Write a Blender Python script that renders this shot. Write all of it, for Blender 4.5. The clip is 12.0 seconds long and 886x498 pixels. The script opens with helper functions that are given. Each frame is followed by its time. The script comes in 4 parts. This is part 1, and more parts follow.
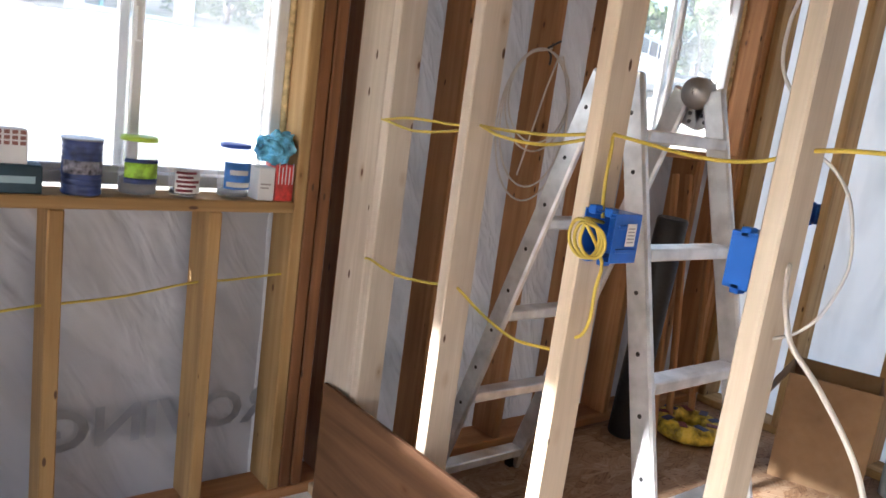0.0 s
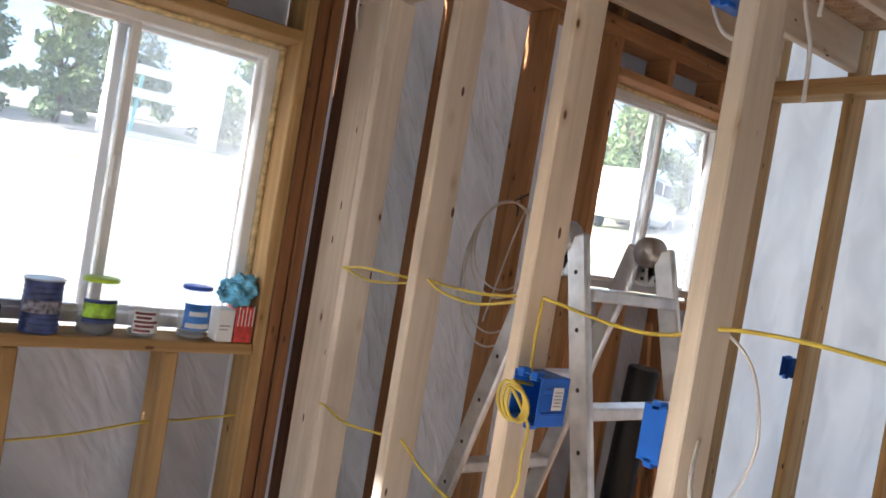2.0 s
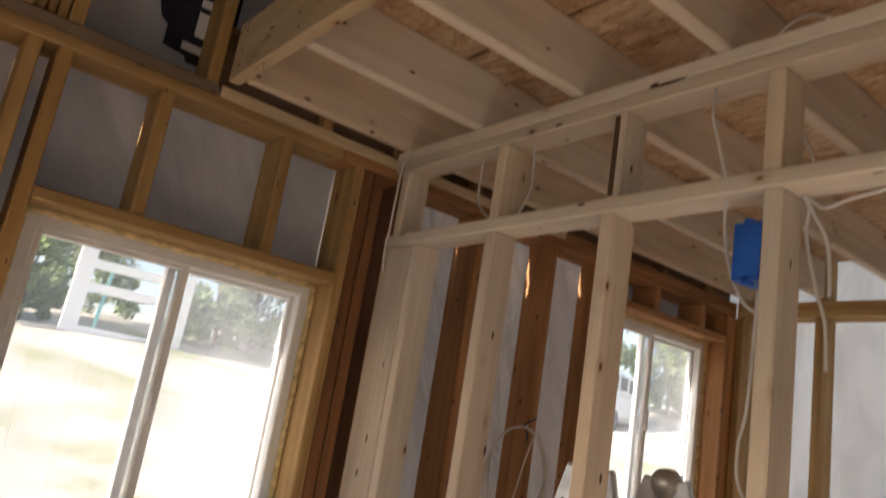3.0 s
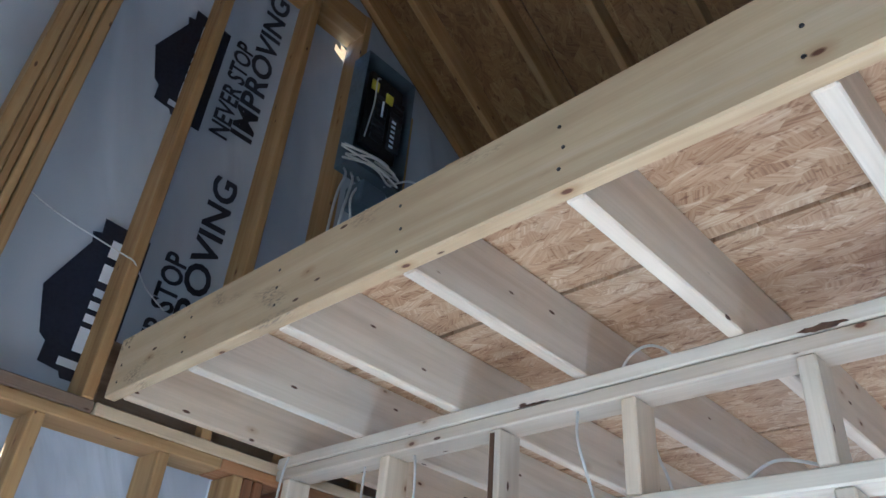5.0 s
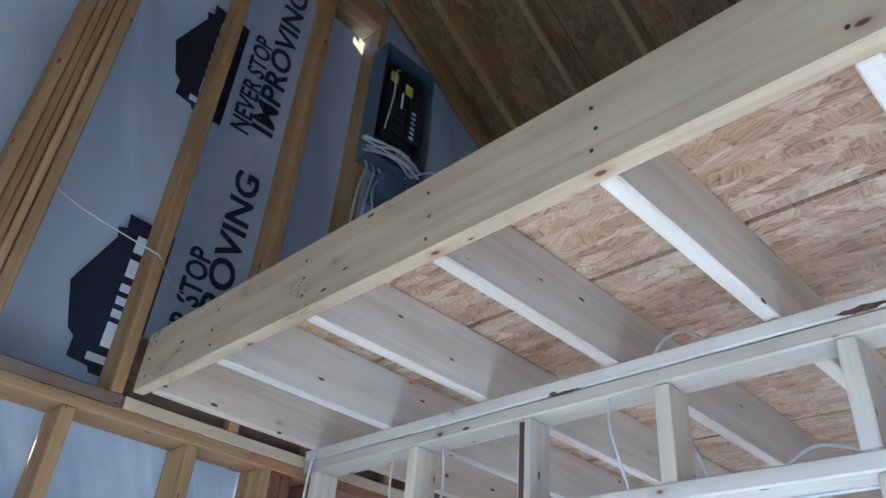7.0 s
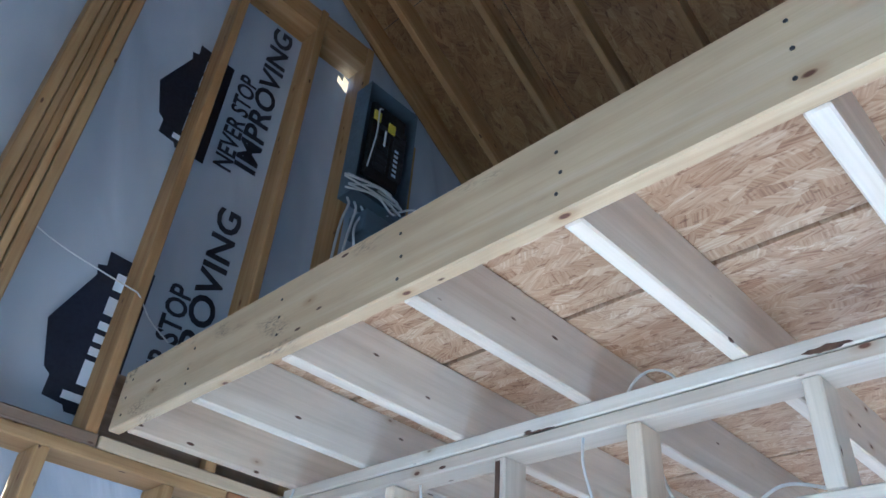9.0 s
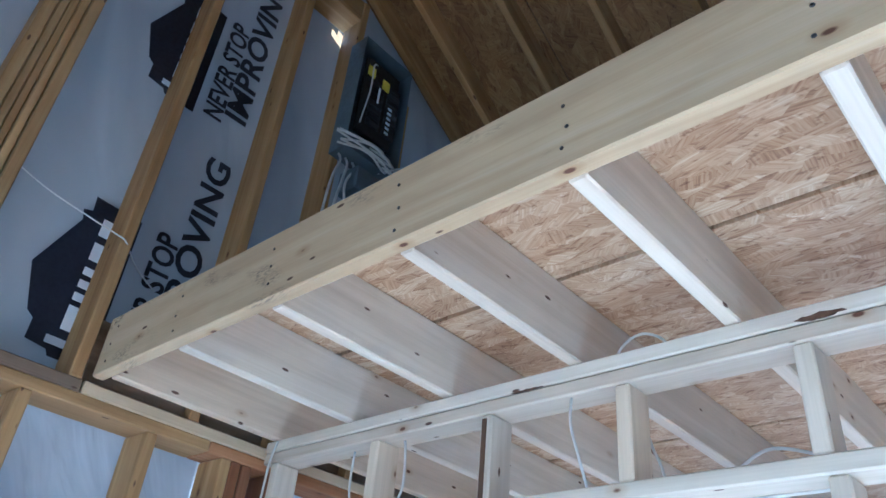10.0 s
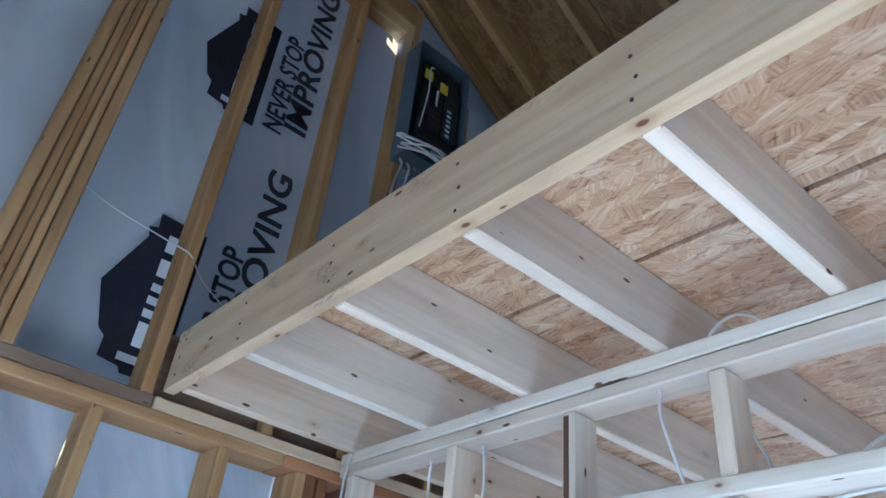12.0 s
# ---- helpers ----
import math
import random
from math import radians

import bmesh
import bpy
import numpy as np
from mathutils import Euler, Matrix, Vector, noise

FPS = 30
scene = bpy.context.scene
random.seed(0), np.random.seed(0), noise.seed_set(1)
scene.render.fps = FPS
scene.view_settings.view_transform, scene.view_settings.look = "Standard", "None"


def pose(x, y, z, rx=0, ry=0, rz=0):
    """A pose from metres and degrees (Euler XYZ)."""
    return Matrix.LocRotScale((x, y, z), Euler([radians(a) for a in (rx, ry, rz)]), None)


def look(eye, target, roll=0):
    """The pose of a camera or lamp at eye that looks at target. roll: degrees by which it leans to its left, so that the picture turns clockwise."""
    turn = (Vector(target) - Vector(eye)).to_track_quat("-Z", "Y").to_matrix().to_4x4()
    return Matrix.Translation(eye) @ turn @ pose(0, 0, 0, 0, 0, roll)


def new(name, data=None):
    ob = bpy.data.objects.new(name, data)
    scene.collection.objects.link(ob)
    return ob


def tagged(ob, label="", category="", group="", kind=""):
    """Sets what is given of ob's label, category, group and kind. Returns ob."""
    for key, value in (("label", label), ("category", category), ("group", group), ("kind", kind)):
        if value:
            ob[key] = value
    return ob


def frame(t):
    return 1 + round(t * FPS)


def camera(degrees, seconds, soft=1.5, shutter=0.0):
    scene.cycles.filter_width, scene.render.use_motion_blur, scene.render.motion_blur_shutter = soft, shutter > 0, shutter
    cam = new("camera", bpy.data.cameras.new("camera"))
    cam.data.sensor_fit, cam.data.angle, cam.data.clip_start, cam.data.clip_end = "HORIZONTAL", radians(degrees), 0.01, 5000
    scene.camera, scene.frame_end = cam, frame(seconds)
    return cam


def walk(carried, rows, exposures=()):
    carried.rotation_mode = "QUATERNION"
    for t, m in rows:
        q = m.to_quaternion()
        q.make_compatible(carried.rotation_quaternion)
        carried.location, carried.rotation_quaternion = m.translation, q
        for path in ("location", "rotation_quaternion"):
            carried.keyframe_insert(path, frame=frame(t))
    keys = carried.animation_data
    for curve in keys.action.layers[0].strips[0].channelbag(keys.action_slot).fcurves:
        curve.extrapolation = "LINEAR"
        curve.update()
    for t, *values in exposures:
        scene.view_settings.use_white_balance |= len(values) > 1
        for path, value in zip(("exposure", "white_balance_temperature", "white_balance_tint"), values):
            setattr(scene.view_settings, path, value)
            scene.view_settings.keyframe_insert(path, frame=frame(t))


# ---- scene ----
cam = camera(61.3, 12.0, 1.5, 0.25)
PATH = [
    (0, (-1.175, -2.0, 1.412), (0.06, -0.471, 1.036), 7.7),
    (0.5, (-1.12, -1.958, 1.43), (0.145, -0.439, 1.128), 5.2),
    (1, (-1.051, -1.928, 1.479), (0.32, -0.489, 1.259), 8.0),
    (1.5, (-1.045, -2.039, 1.489), (0.207, -0.483, 1.384), 10.1),
    (2, (-1.073, -2.115, 1.505), (0.12, -0.51, 1.455), 9.5),
    (2.5, (-1.183, -2.103, 1.511), (-0.007, -0.499, 1.726), 9.2),
    (3, (-1.324, -2.104, 1.584), (-0.15, -0.554, 2.053), 9.4),
    (3.5, (-1.401, -2.141, 1.652), (-0.146, -0.85, 2.523), 8.9),
    (5.5, (-1.44, -2.206, 1.714), (-0.286, -1.001, 2.817), 4.8),
    (6, (-1.443, -2.183, 1.708), (-0.29, -0.962, 2.795), 4.5),
    (6.5, (-1.443, -2.171, 1.707), (-0.303, -0.939, 2.795), 5.1),
    (8.5, (-1.409, -2.2, 1.705), (-0.276, -0.973, 2.805), 5.1),
    (9, (-1.429, -2.215, 1.709), (-0.312, -1.033, 2.874), 4.8),
    (9.5, (-1.427, -2.201, 1.704), (-0.266, -1.04, 2.845), 4.6),
    (10, (-1.426, -2.174, 1.695), (-0.238, -0.995, 2.79), 6.0),
    (10.5, (-1.43, -2.153, 1.691), (-0.274, -0.939, 2.781), 6.6),
    (11, (-1.421, -2.131, 1.684), (-0.256, -0.895, 2.74), 7.1),
    (11.5, (-1.373, -2.107, 1.684), (-0.266, -0.835, 2.759), 5.8),
    (12, (-1.327, -2.097, 1.692), (-0.296, -0.801, 2.813), 6.3),
]
EXPOSURES = [(0.0, 2.35, 5650, 14), (1.5, 2.2, 5600, 14), (2.5, 1.85, 5800, 15), (3.0, 1.65, 6600, 17), (3.5, 2.6, 9900, 22), (3.7, 2.75, 9300, 20),
             (5.3, 3.2, 3840, 0), (8.5, 3.3, 3820, 0), (9.0, 3.42, 3820, 0), (12.0, 3.36, 3800, 0)]
walk(cam, [(t, look(eye, target, roll)) for t, eye, target, roll in PATH], EXPOSURES)

# ---- world and sun ----
SUN_EL = 22.0
SUN_DIR = Vector((-0.99, 0.08, 0)).normalized()
world = bpy.data.worlds.new("sky")
scene.world = world
world.use_nodes = True
wn = world.node_tree.nodes
wn.clear()
sky = wn.new("ShaderNodeTexSky")
sky.sky_type, sky.sun_disc = "NISHITA", False
sky.sun_elevation = radians(SUN_EL)
sky.sun_rotation = math.atan2(SUN_DIR.x, SUN_DIR.y)
sky.dust_density = 2.5
back = wn.new("ShaderNodeBackground")
back.inputs["Strength"].default_value = 0.15
out = wn.new("ShaderNodeOutputWorld")
world.node_tree.links.new(sky.outputs["Color"], back.inputs["Color"])
world.node_tree.links.new(back.outputs["Background"], out.inputs["Surface"])

sun = new("sun", bpy.data.lights.new("sun", "SUN"))
sun.data.energy, sun.data.angle, sun.data.color = 5.0, radians(1.5), (1.0, 0.93, 0.82)
sd = Vector((SUN_DIR.x * math.cos(radians(SUN_EL)), SUN_DIR.y * math.cos(radians(SUN_EL)), math.sin(radians(SUN_EL))))
sun.matrix_world = look(sd * 30, (0, 0, 0))


# ---- materials ----
def mat(name):
    m = bpy.data.materials.new(name)
    m.use_nodes = True
    nt = m.node_tree
    bsdf = nt.nodes["Principled BSDF"]
    return m, nt, bsdf


def node(nt, kind, **sockets):
    n = nt.nodes.new(kind)
    for key, value in sockets.items():
        n.inputs[key.replace("_", " ")].default_value = value
    return n


def ramp(nt, fac, stops):
    r = nt.nodes.new("ShaderNodeValToRGB")
    while len(r.color_ramp.elements) < len(stops):
        r.color_ramp.elements.new(0.5)
    for e, (p, c) in zip(r.color_ramp.elements, stops):
        e.position, e.color = p, (*c, 1)
    nt.links.new(fac, r.inputs["Fac"])
    return r.outputs["Color"]


def mixcol(nt, kind, fac, a, b):
    m = nt.nodes.new("ShaderNodeMix")
    m.data_type, m.blend_type = "RGBA", kind
    for socket, value in ((m.inputs[0], fac), (m.inputs[6], a), (m.inputs[7], b)):
        if isinstance(value, (int, float)):
            socket.default_value = value
        elif isinstance(value, tuple):
            socket.default_value = (*value, 1)
        else:
            nt.links.new(value, socket)
    return m.outputs[2]


def coords(nt, scale=(1, 1, 1), turn=(0, 0, 0), shuffle=True):
    """Object coordinates in metres, shifted by a random amount for each object."""
    tc = nt.nodes.new("ShaderNodeTexCoord")
    v = tc.outputs["Object"]
    if shuffle:
        oi = nt.nodes.new("ShaderNodeObjectInfo")
        mul = nt.nodes.new("ShaderNodeMath")
        mul.operation = "MULTIPLY"
        mul.inputs[1].default_value = 37.0
        nt.links.new(oi.outputs["Random"], mul.inputs[0])
        add = nt.nodes.new("ShaderNodeVectorMath")
        add.operation = "ADD"
        nt.links.new(v, add.inputs[0])
        nt.links.new(mul.outputs[0], add.inputs[1])
        v = add.outputs[0]
    if any(turn):
        rot = nt.nodes.new("ShaderNodeMapping")
        rot.inputs["Rotation"].default_value = [radians(a) for a in turn]
        nt.links.new(v, rot.inputs["Vector"])
        v = rot.outputs["Vector"]
    mp = nt.nodes.new("ShaderNodeMapping")
    mp.inputs["Scale"].default_value = scale
    nt.links.new(v, mp.inputs["Vector"])
    return mp.outputs["Vector"]


def tex(nt, kind, vec, **kw):
    n = node(nt, kind, **kw)
    nt.links.new(vec, n.inputs["Vector"])
    return n


def bump(nt, bsdf, height, strength=0.3, distance=0.002):
    b = node(nt, "ShaderNodeBump", Strength=strength, Distance=distance)
    nt.links.new(height, b.inputs["Height"])
    nt.links.new(b.outputs["Normal"], bsdf.inputs["Normal"])


def lumber(name, dark, mid, light, knot=(0.16, 0.07, 0.03), rough=0.75, stain=0.25, smudge=0.0):
    """Sawn softwood: grain along the piece's own x axis, knots, stains, a tint for each piece."""
    m, nt, bsdf = mat(name)
    grain = tex(nt, "ShaderNodeTexNoise", coords(nt, (0.7, 17, 17)), Scale=1.2, Detail=6.0, Roughness=0.55, Distortion=0.9)
    col = ramp(nt, grain.outputs["Fac"], [(0.28, dark), (0.5, mid), (0.72, light)])
    fine = tex(nt, "ShaderNodeTexNoise", coords(nt, (6, 220, 220)), Scale=1.0, Detail=3.0)
    col = mixcol(nt, "MULTIPLY", 0.14, col, ramp(nt, fine.outputs["Fac"], [(0.3, (0.62, 0.58, 0.52)), (0.6, (1, 1, 1))]))
    cell = tex(nt, "ShaderNodeTexVoronoi", coords(nt, (4.6, 9, 9)), Scale=1.0, Randomness=1.0)
    kmask = ramp(nt, cell.outputs["Distance"], [(0.04, (1, 1, 1)), (0.065, (0, 0, 0))])
    col = mixcol(nt, "MIX", kmask, col, knot)
    halo = ramp(nt, cell.outputs["Distance"], [(0.05, (0.75, 0.64, 0.52)), (0.16, (1, 1, 1))])
    col = mixcol(nt, "MULTIPLY", 0.8, col, halo)
    speck = tex(nt, "ShaderNodeTexVoronoi", coords(nt, (6, 17, 17)), Scale=1.0, Randomness=1.0)
    col = mixcol(nt, "MIX", ramp(nt, speck.outputs["Distance"], [(0.065, (1, 1, 1)), (0.095, (0, 0, 0))]), col, tuple(c * 0.6 for c in knot))
    blot = tex(nt, "ShaderNodeTexNoise", coords(nt, (1.3, 5, 5)), Scale=1.8, Detail=4.0)
    col = mixcol(nt, "MULTIPLY", stain, col, ramp(nt, blot.outputs["Fac"], [(0.36, (0.5, 0.44, 0.38)), (0.58, (1, 1, 1))]))
    if smudge:
        where = tex(nt, "ShaderNodeTexNoise", coords(nt, (2.6, 6, 6)), Scale=1.3, Detail=2.0)
        streak = tex(nt, "ShaderNodeTexNoise", coords(nt, (25, 260, 260), (0, 0, 14)), Scale=1.0, Detail=3.0)
        dirt = mixcol(nt, "MULTIPLY", 1.0, ramp(nt, where.outputs["Fac"], [(0.6, (0, 0, 0)), (0.68, (smudge,) * 3)]), ramp(nt, streak.outputs["Fac"], [(0.45, (0, 0, 0)), (0.6, (1, 1, 1))]))
        col = mixcol(nt, "MIX", dirt, col, (0.14, 0.11, 0.085))
    oi = nt.nodes.new("ShaderNodeObjectInfo")
    tint = ramp(nt, oi.outputs["Random"], [(0.0, (0.8, 0.76, 0.72)), (0.5, (1, 1, 1)), (1.0, (1.0, 0.93, 0.84))])
    col = mixcol(nt, "MULTIPLY", 1.0, col, tint)
    nt.links.new(col, bsdf.inputs["Base Color"])
    bsdf.inputs["Roughness"].default_value = rough
    bump(nt, bsdf, grain.outputs["Fac"], 0.35, 0.0015)
    return m


def board_of_flakes(name, tone=(1, 1, 1), size=1.0):
    """Oriented strand board: three layers of long flakes, each flake with its own shade."""
    m, nt, bsdf = mat(name)
    base = coords(nt, (1, 1, 1))
    stir = tex(nt, "ShaderNodeTexNoise", base, Scale=14.0, Detail=3.0)
    wob = nt.nodes.new("ShaderNodeVectorMath")
    wob.operation = "MULTIPLY_ADD"
    wob.inputs[1].default_value = (0.016, 0.016, 0.016)
    nt.links.new(stir.outputs["Color"], wob.inputs[0])
    nt.links.new(base, wob.inputs[2])
    shades = [(0.25, (0.3, 0.17, 0.09)), (0.38, (0.47, 0.31, 0.18)), (0.52, (0.58, 0.42, 0.27)), (0.64, (0.67, 0.52, 0.36)), (0.76, (0.78, 0.66, 0.5))]
    cols, reliefs, masks = [], [], []
    for lay, (turn, ax, ay) in enumerate(((8, 9, 26), (-33, 11, 34), (48, 12, 30))):
        mp = nt.nodes.new("ShaderNodeMapping")
        mp.inputs["Rotation"].default_value = (0, 0, radians(turn))
        mp.inputs["Location"].default_value = (3.1 * lay, 1.7 * lay, 0)
        mp.inputs["Scale"].default_value = (ax * size, ay * size, 10 * size)
        nt.links.new(wob.outputs[0], mp.inputs["Vector"])
        cell = tex(nt, "ShaderNodeTexVoronoi", mp.outputs["Vector"], Scale=1.0, Randomness=1.0)
        s = nt.nodes.new("ShaderNodeSeparateColor")
        nt.links.new(cell.outputs["Color"], s.inputs["Color"])
        ang = nt.nodes.new("ShaderNodeMath")
        ang.operation = "MULTIPLY_ADD"
        ang.inputs[1].default_value, ang.inputs[2].default_value = 1.9, radians(turn) - 0.95
        nt.links.new(s.outputs[1], ang.inputs[0])
        rot = nt.nodes.new("ShaderNodeVectorRotate")
        rot.rotation_type = "Z_AXIS"
        nt.links.new(base, rot.inputs["Vector"])
        nt.links.new(ang.outputs[0], rot.inputs["Angle"])
        st = nt.nodes.new("ShaderNodeMapping")
        st.inputs["Scale"].default_value = (11 * size, 150 * size, 40)
        nt.links.new(rot.outputs["Vector"], st.inputs["Vector"])
        strand = tex(nt, "ShaderNodeTexNoise", st.outputs["Vector"], Scale=1.0, Detail=3.0)
        tone_mix = nt.nodes.new("ShaderNodeMix")
        tone_mix.inputs[0].default_value = 0.7
        nt.links.new(s.outputs[0], tone_mix.inputs[2])
        nt.links.new(strand.outputs["Fac"], tone_mix.inputs[3])
        cols.append(ramp(nt, tone_mix.outputs[0], shades))
        reliefs.append(tone_mix.outputs[0])
        masks.append(s.outputs[2])
    col = mixcol(nt, "MIX", ramp(nt, masks[1], [(0.5, (0, 0, 0)), (0.54, (1, 1, 1))]), cols[0], cols[1])
    col = mixcol(nt, "MIX", ramp(nt, masks[2], [(0.62, (0, 0, 0)), (0.66, (1, 1, 1))]), col, cols[2])
    chip = tex(nt, "ShaderNodeTexNoise", coords(nt, (30, 75, 50)), Scale=1.0, Detail=4.0)
    col = mixcol(nt, "MULTIPLY", 0.75, col, ramp(nt, chip.outputs["Fac"], [(0.3, (0.42, 0.3, 0.22)), (0.42, (1, 1, 1))]))
    big = tex(nt, "ShaderNodeTexNoise", coords(nt, (2, 2, 2)), Scale=1.2, Detail=4.0)
    col = mixcol(nt, "MULTIPLY", 0.35, col, ramp(nt, big.outputs["Fac"], [(0.35, (0.6, 0.55, 0.5)), (0.6, (1, 1, 1))]))
    col = mixcol(nt, "MULTIPLY", 1.0, col, tone)
    nt.links.new(col, bsdf.inputs["Base Color"])
    bsdf.inputs["Roughness"].default_value = 0.62
    bump(nt, bsdf, reliefs[0], 0.3, 0.002)
    return m


def plain(name, color, rough=0.5, metal=0.0, vary=0.12, scale=9.0, relief=0.0, spec=0.5):
    """A painted, plastic or metal surface with faint blotches and dust."""
    m, nt, bsdf = mat(name)
    n = tex(nt, "ShaderNodeTexNoise", coords(nt), Scale=scale, Detail=6.0)
    lo = tuple(c * (1 - vary * 2) for c in color)
    hi = tuple(min(1, c * (1 + vary)) for c in color)
    col = ramp(nt, n.outputs["Fac"], [(0.3, lo), (0.65, hi)])
    nt.links.new(col, bsdf.inputs["Base Color"])
    f = tex(nt, "ShaderNodeTexNoise", coords(nt), Scale=scale * 7, Detail=3.0)
    r = ramp(nt, f.outputs["Fac"], [(0.3, (max(rough - 0.1, 0.02),) * 3), (0.7, (min(rough + 0.12, 1),) * 3)])
    nt.links.new(r, bsdf.inputs["Roughness"])
    bsdf.inputs["Metallic"].default_value = metal
    bsdf.inputs["Specular IOR Level"].default_value = spec
    if relief:
        bump(nt, bsdf, f.outputs["Fac"], relief, 0.002)
    return m


def wrap_material(name, color, through_light, crumple=1.0, relief=0.3, lean=12):
    """Thin woven plastic sheet: some daylight comes through it, with creases and a faint weave."""
    m, nt, bsdf = mat(name)
    crease = tex(nt, "ShaderNodeTexNoise", coords(nt, (5, 5, 1.6), (0, lean, 0), False), Scale=crumple, Detail=2.5, Distortion=0.5)
    col = ramp(nt, crease.outputs["Fac"], [(0.25, tuple(c * 0.8 for c in color)), (0.6, color)])
    nt.links.new(col, bsdf.inputs["Base Color"])
    bsdf.inputs["Roughness"].default_value = 0.26
    bump(nt, bsdf, crease.outputs["Fac"], relief, 0.03)
    tr = nt.nodes.new("ShaderNodeBsdfTranslucent")
    nt.links.new(col, tr.inputs["Color"])
    mix = nt.nodes.new("ShaderNodeMixShader")
    mix.inputs["Fac"].default_value = through_light
    nt.links.new(bsdf.outputs[0], mix.inputs[1])
    nt.links.new(tr.outputs[0], mix.inputs[2])
    nt.links.new(mix.outputs[0], nt.nodes["Material Output"].inputs["Surface"])
    return m


def hazy_pane(name, film):
    """Clear glass with a scattering film that imitates glare, and on one pane an insect screen."""
    m, nt, bsdf = mat(name)
    bsdf.inputs["Roughness"].default_value = 0.0
    bsdf.inputs["Transmission Weight"].default_value = 1.0
    n = tex(nt, "ShaderNodeTexNoise", coords(nt), Scale=3.0, Detail=6.0)
    tr = nt.nodes.new("ShaderNodeBsdfTranslucent")
    tr.inputs["Color"].default_value = (0.85, 0.87, 0.88, 1)
    mix = nt.nodes.new("ShaderNodeMixShader")
    nt.links.new(ramp(nt, n.outputs["Fac"], [(0.3, (film * 0.6,) * 3), (0.7, (film * 1.4,) * 3)]), mix.inputs["Fac"])
    nt.links.new(bsdf.outputs[0], mix.inputs[1])
    nt.links.new(tr.outputs[0], mix.inputs[2])
    nt.links.new(mix.outputs[0], nt.nodes["Material Output"].inputs["Surface"])
    return m


def brushed(name, color, rough=0.32):
    m, nt, bsdf = mat(name)
    n = tex(nt, "ShaderNodeTexNoise", coords(nt, (2, 160, 160)), Scale=1.0, Detail=4.0)
    b = tex(nt, "ShaderNodeTexNoise", coords(nt), Scale=14.0, Detail=5.0)
    col = ramp(nt, b.outputs["Fac"], [(0.3, tuple(c * 0.7 for c in color)), (0.6, color)])
    nt.links.new(col, bsdf.inputs["Base Color"])
    nt.links.new(ramp(nt, n.outputs["Fac"], [(0.3, (rough - 0.08,) * 3), (0.7, (rough + 0.14,) * 3)]), bsdf.inputs["Roughness"])
    bsdf.inputs["Metallic"].default_value = 0.85
    bump(nt, bsdf, n.outputs["Fac"], 0.12, 0.001)
    return m


PALE = lumber("pale_spruce", (0.6, 0.46, 0.28), (0.67, 0.53, 0.34), (0.73, 0.6, 0.42))
# bark on waney edges, also the dark strips that shade the deck seams
BARK_AND_SEAM = lumber("bark_and_seam_shade", (0.05, 0.025, 0.012), (0.1, 0.05, 0.022), (0.17, 0.09, 0.04))
CREAM = lumber("cream_spruce", (0.6, 0.52, 0.4), (0.69, 0.61, 0.49), (0.75, 0.67, 0.56))
HONEY = lumber("honey_fir", (0.31, 0.18, 0.06), (0.43, 0.265, 0.1), (0.53, 0.355, 0.15), stain=0.35)
BEAMWOOD = lumber("handled_spruce", (0.57, 0.43, 0.25), (0.65, 0.51, 0.31), (0.71, 0.58, 0.39), stain=0.35, smudge=0.75)
# golden spruce darkened for the dim upper storey, shade in the colour
SHADEGOLD = lumber("shaded_golden_spruce", (0.28, 0.16, 0.055), (0.38, 0.23, 0.085), (0.47, 0.31, 0.13), stain=0.4)
WHITEWOOD = lumber("white_spruce", (0.62, 0.53, 0.41), (0.7, 0.61, 0.49), (0.77, 0.69, 0.58))
ORANGE = lumber("orange_fir", (0.33, 0.155, 0.058), (0.47, 0.235, 0.093), (0.57, 0.32, 0.14), stain=0.4)
GOLD = lumber("golden_spruce", (0.36, 0.22, 0.08), (0.5, 0.32, 0.13), (0.6, 0.42, 0.2), stain=0.35)
GREYWOOD = lumber("weathered_wood", (0.2, 0.14, 0.09), (0.3, 0.22, 0.15), (0.4, 0.31, 0.22), stain=0.5)
OSB = board_of_flakes("strand_board", (0.86, 0.81, 0.74), 1.1)
# roof board: the gloom under the roof is put into its dark tone
OSB_SHADED = board_of_flakes("shaded_roof_strand_board", (0.4, 0.295, 0.14), 0.75)
SUBFLOOR = board_of_flakes("dusty_subfloor", (0.6, 0.54, 0.5), 0.8)
# added reflector: unseen floor panels made pale to throw daylight upwards
BOUNCEFLOOR = plain("pale_bounce_floor", (0.76, 0.77, 0.78), 0.7, vary=0.08, scale=3.0, relief=0.2)
PLY = lumber("brown_plywood", (0.11, 0.05, 0.022), (0.16, 0.08, 0.036), (0.21, 0.11, 0.05), stain=0.5)
DARKFIR = lumber("dark_fir", (0.19, 0.078, 0.028), (0.28, 0.12, 0.043), (0.36, 0.17, 0.065), stain=0.5)
# one product: east copy passes extra daylight and is warmed to glow brighter
LITEASTWRAP = wrap_material("lit_east_house_wrap", (0.78, 0.74, 0.68), 0.45, 1.5, 0.9)
# plain and loose copies darkened to hold the shade of their walls
SHADEWRAP = wrap_material("house_wrap", (0.45, 0.445, 0.45), 0.015, 0.8, 0.7)
# brighter copy, daylight put into the colour between partition and second window
LITCRINKLED = wrap_material("lit_crinkled_house_wrap", (0.68, 0.68, 0.69), 0.06, 3.2, 1.3, 22)
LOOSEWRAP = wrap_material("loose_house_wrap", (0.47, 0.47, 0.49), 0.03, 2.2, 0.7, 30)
VINYL = plain("white_vinyl", (0.78, 0.78, 0.76), 0.35, vary=0.04)
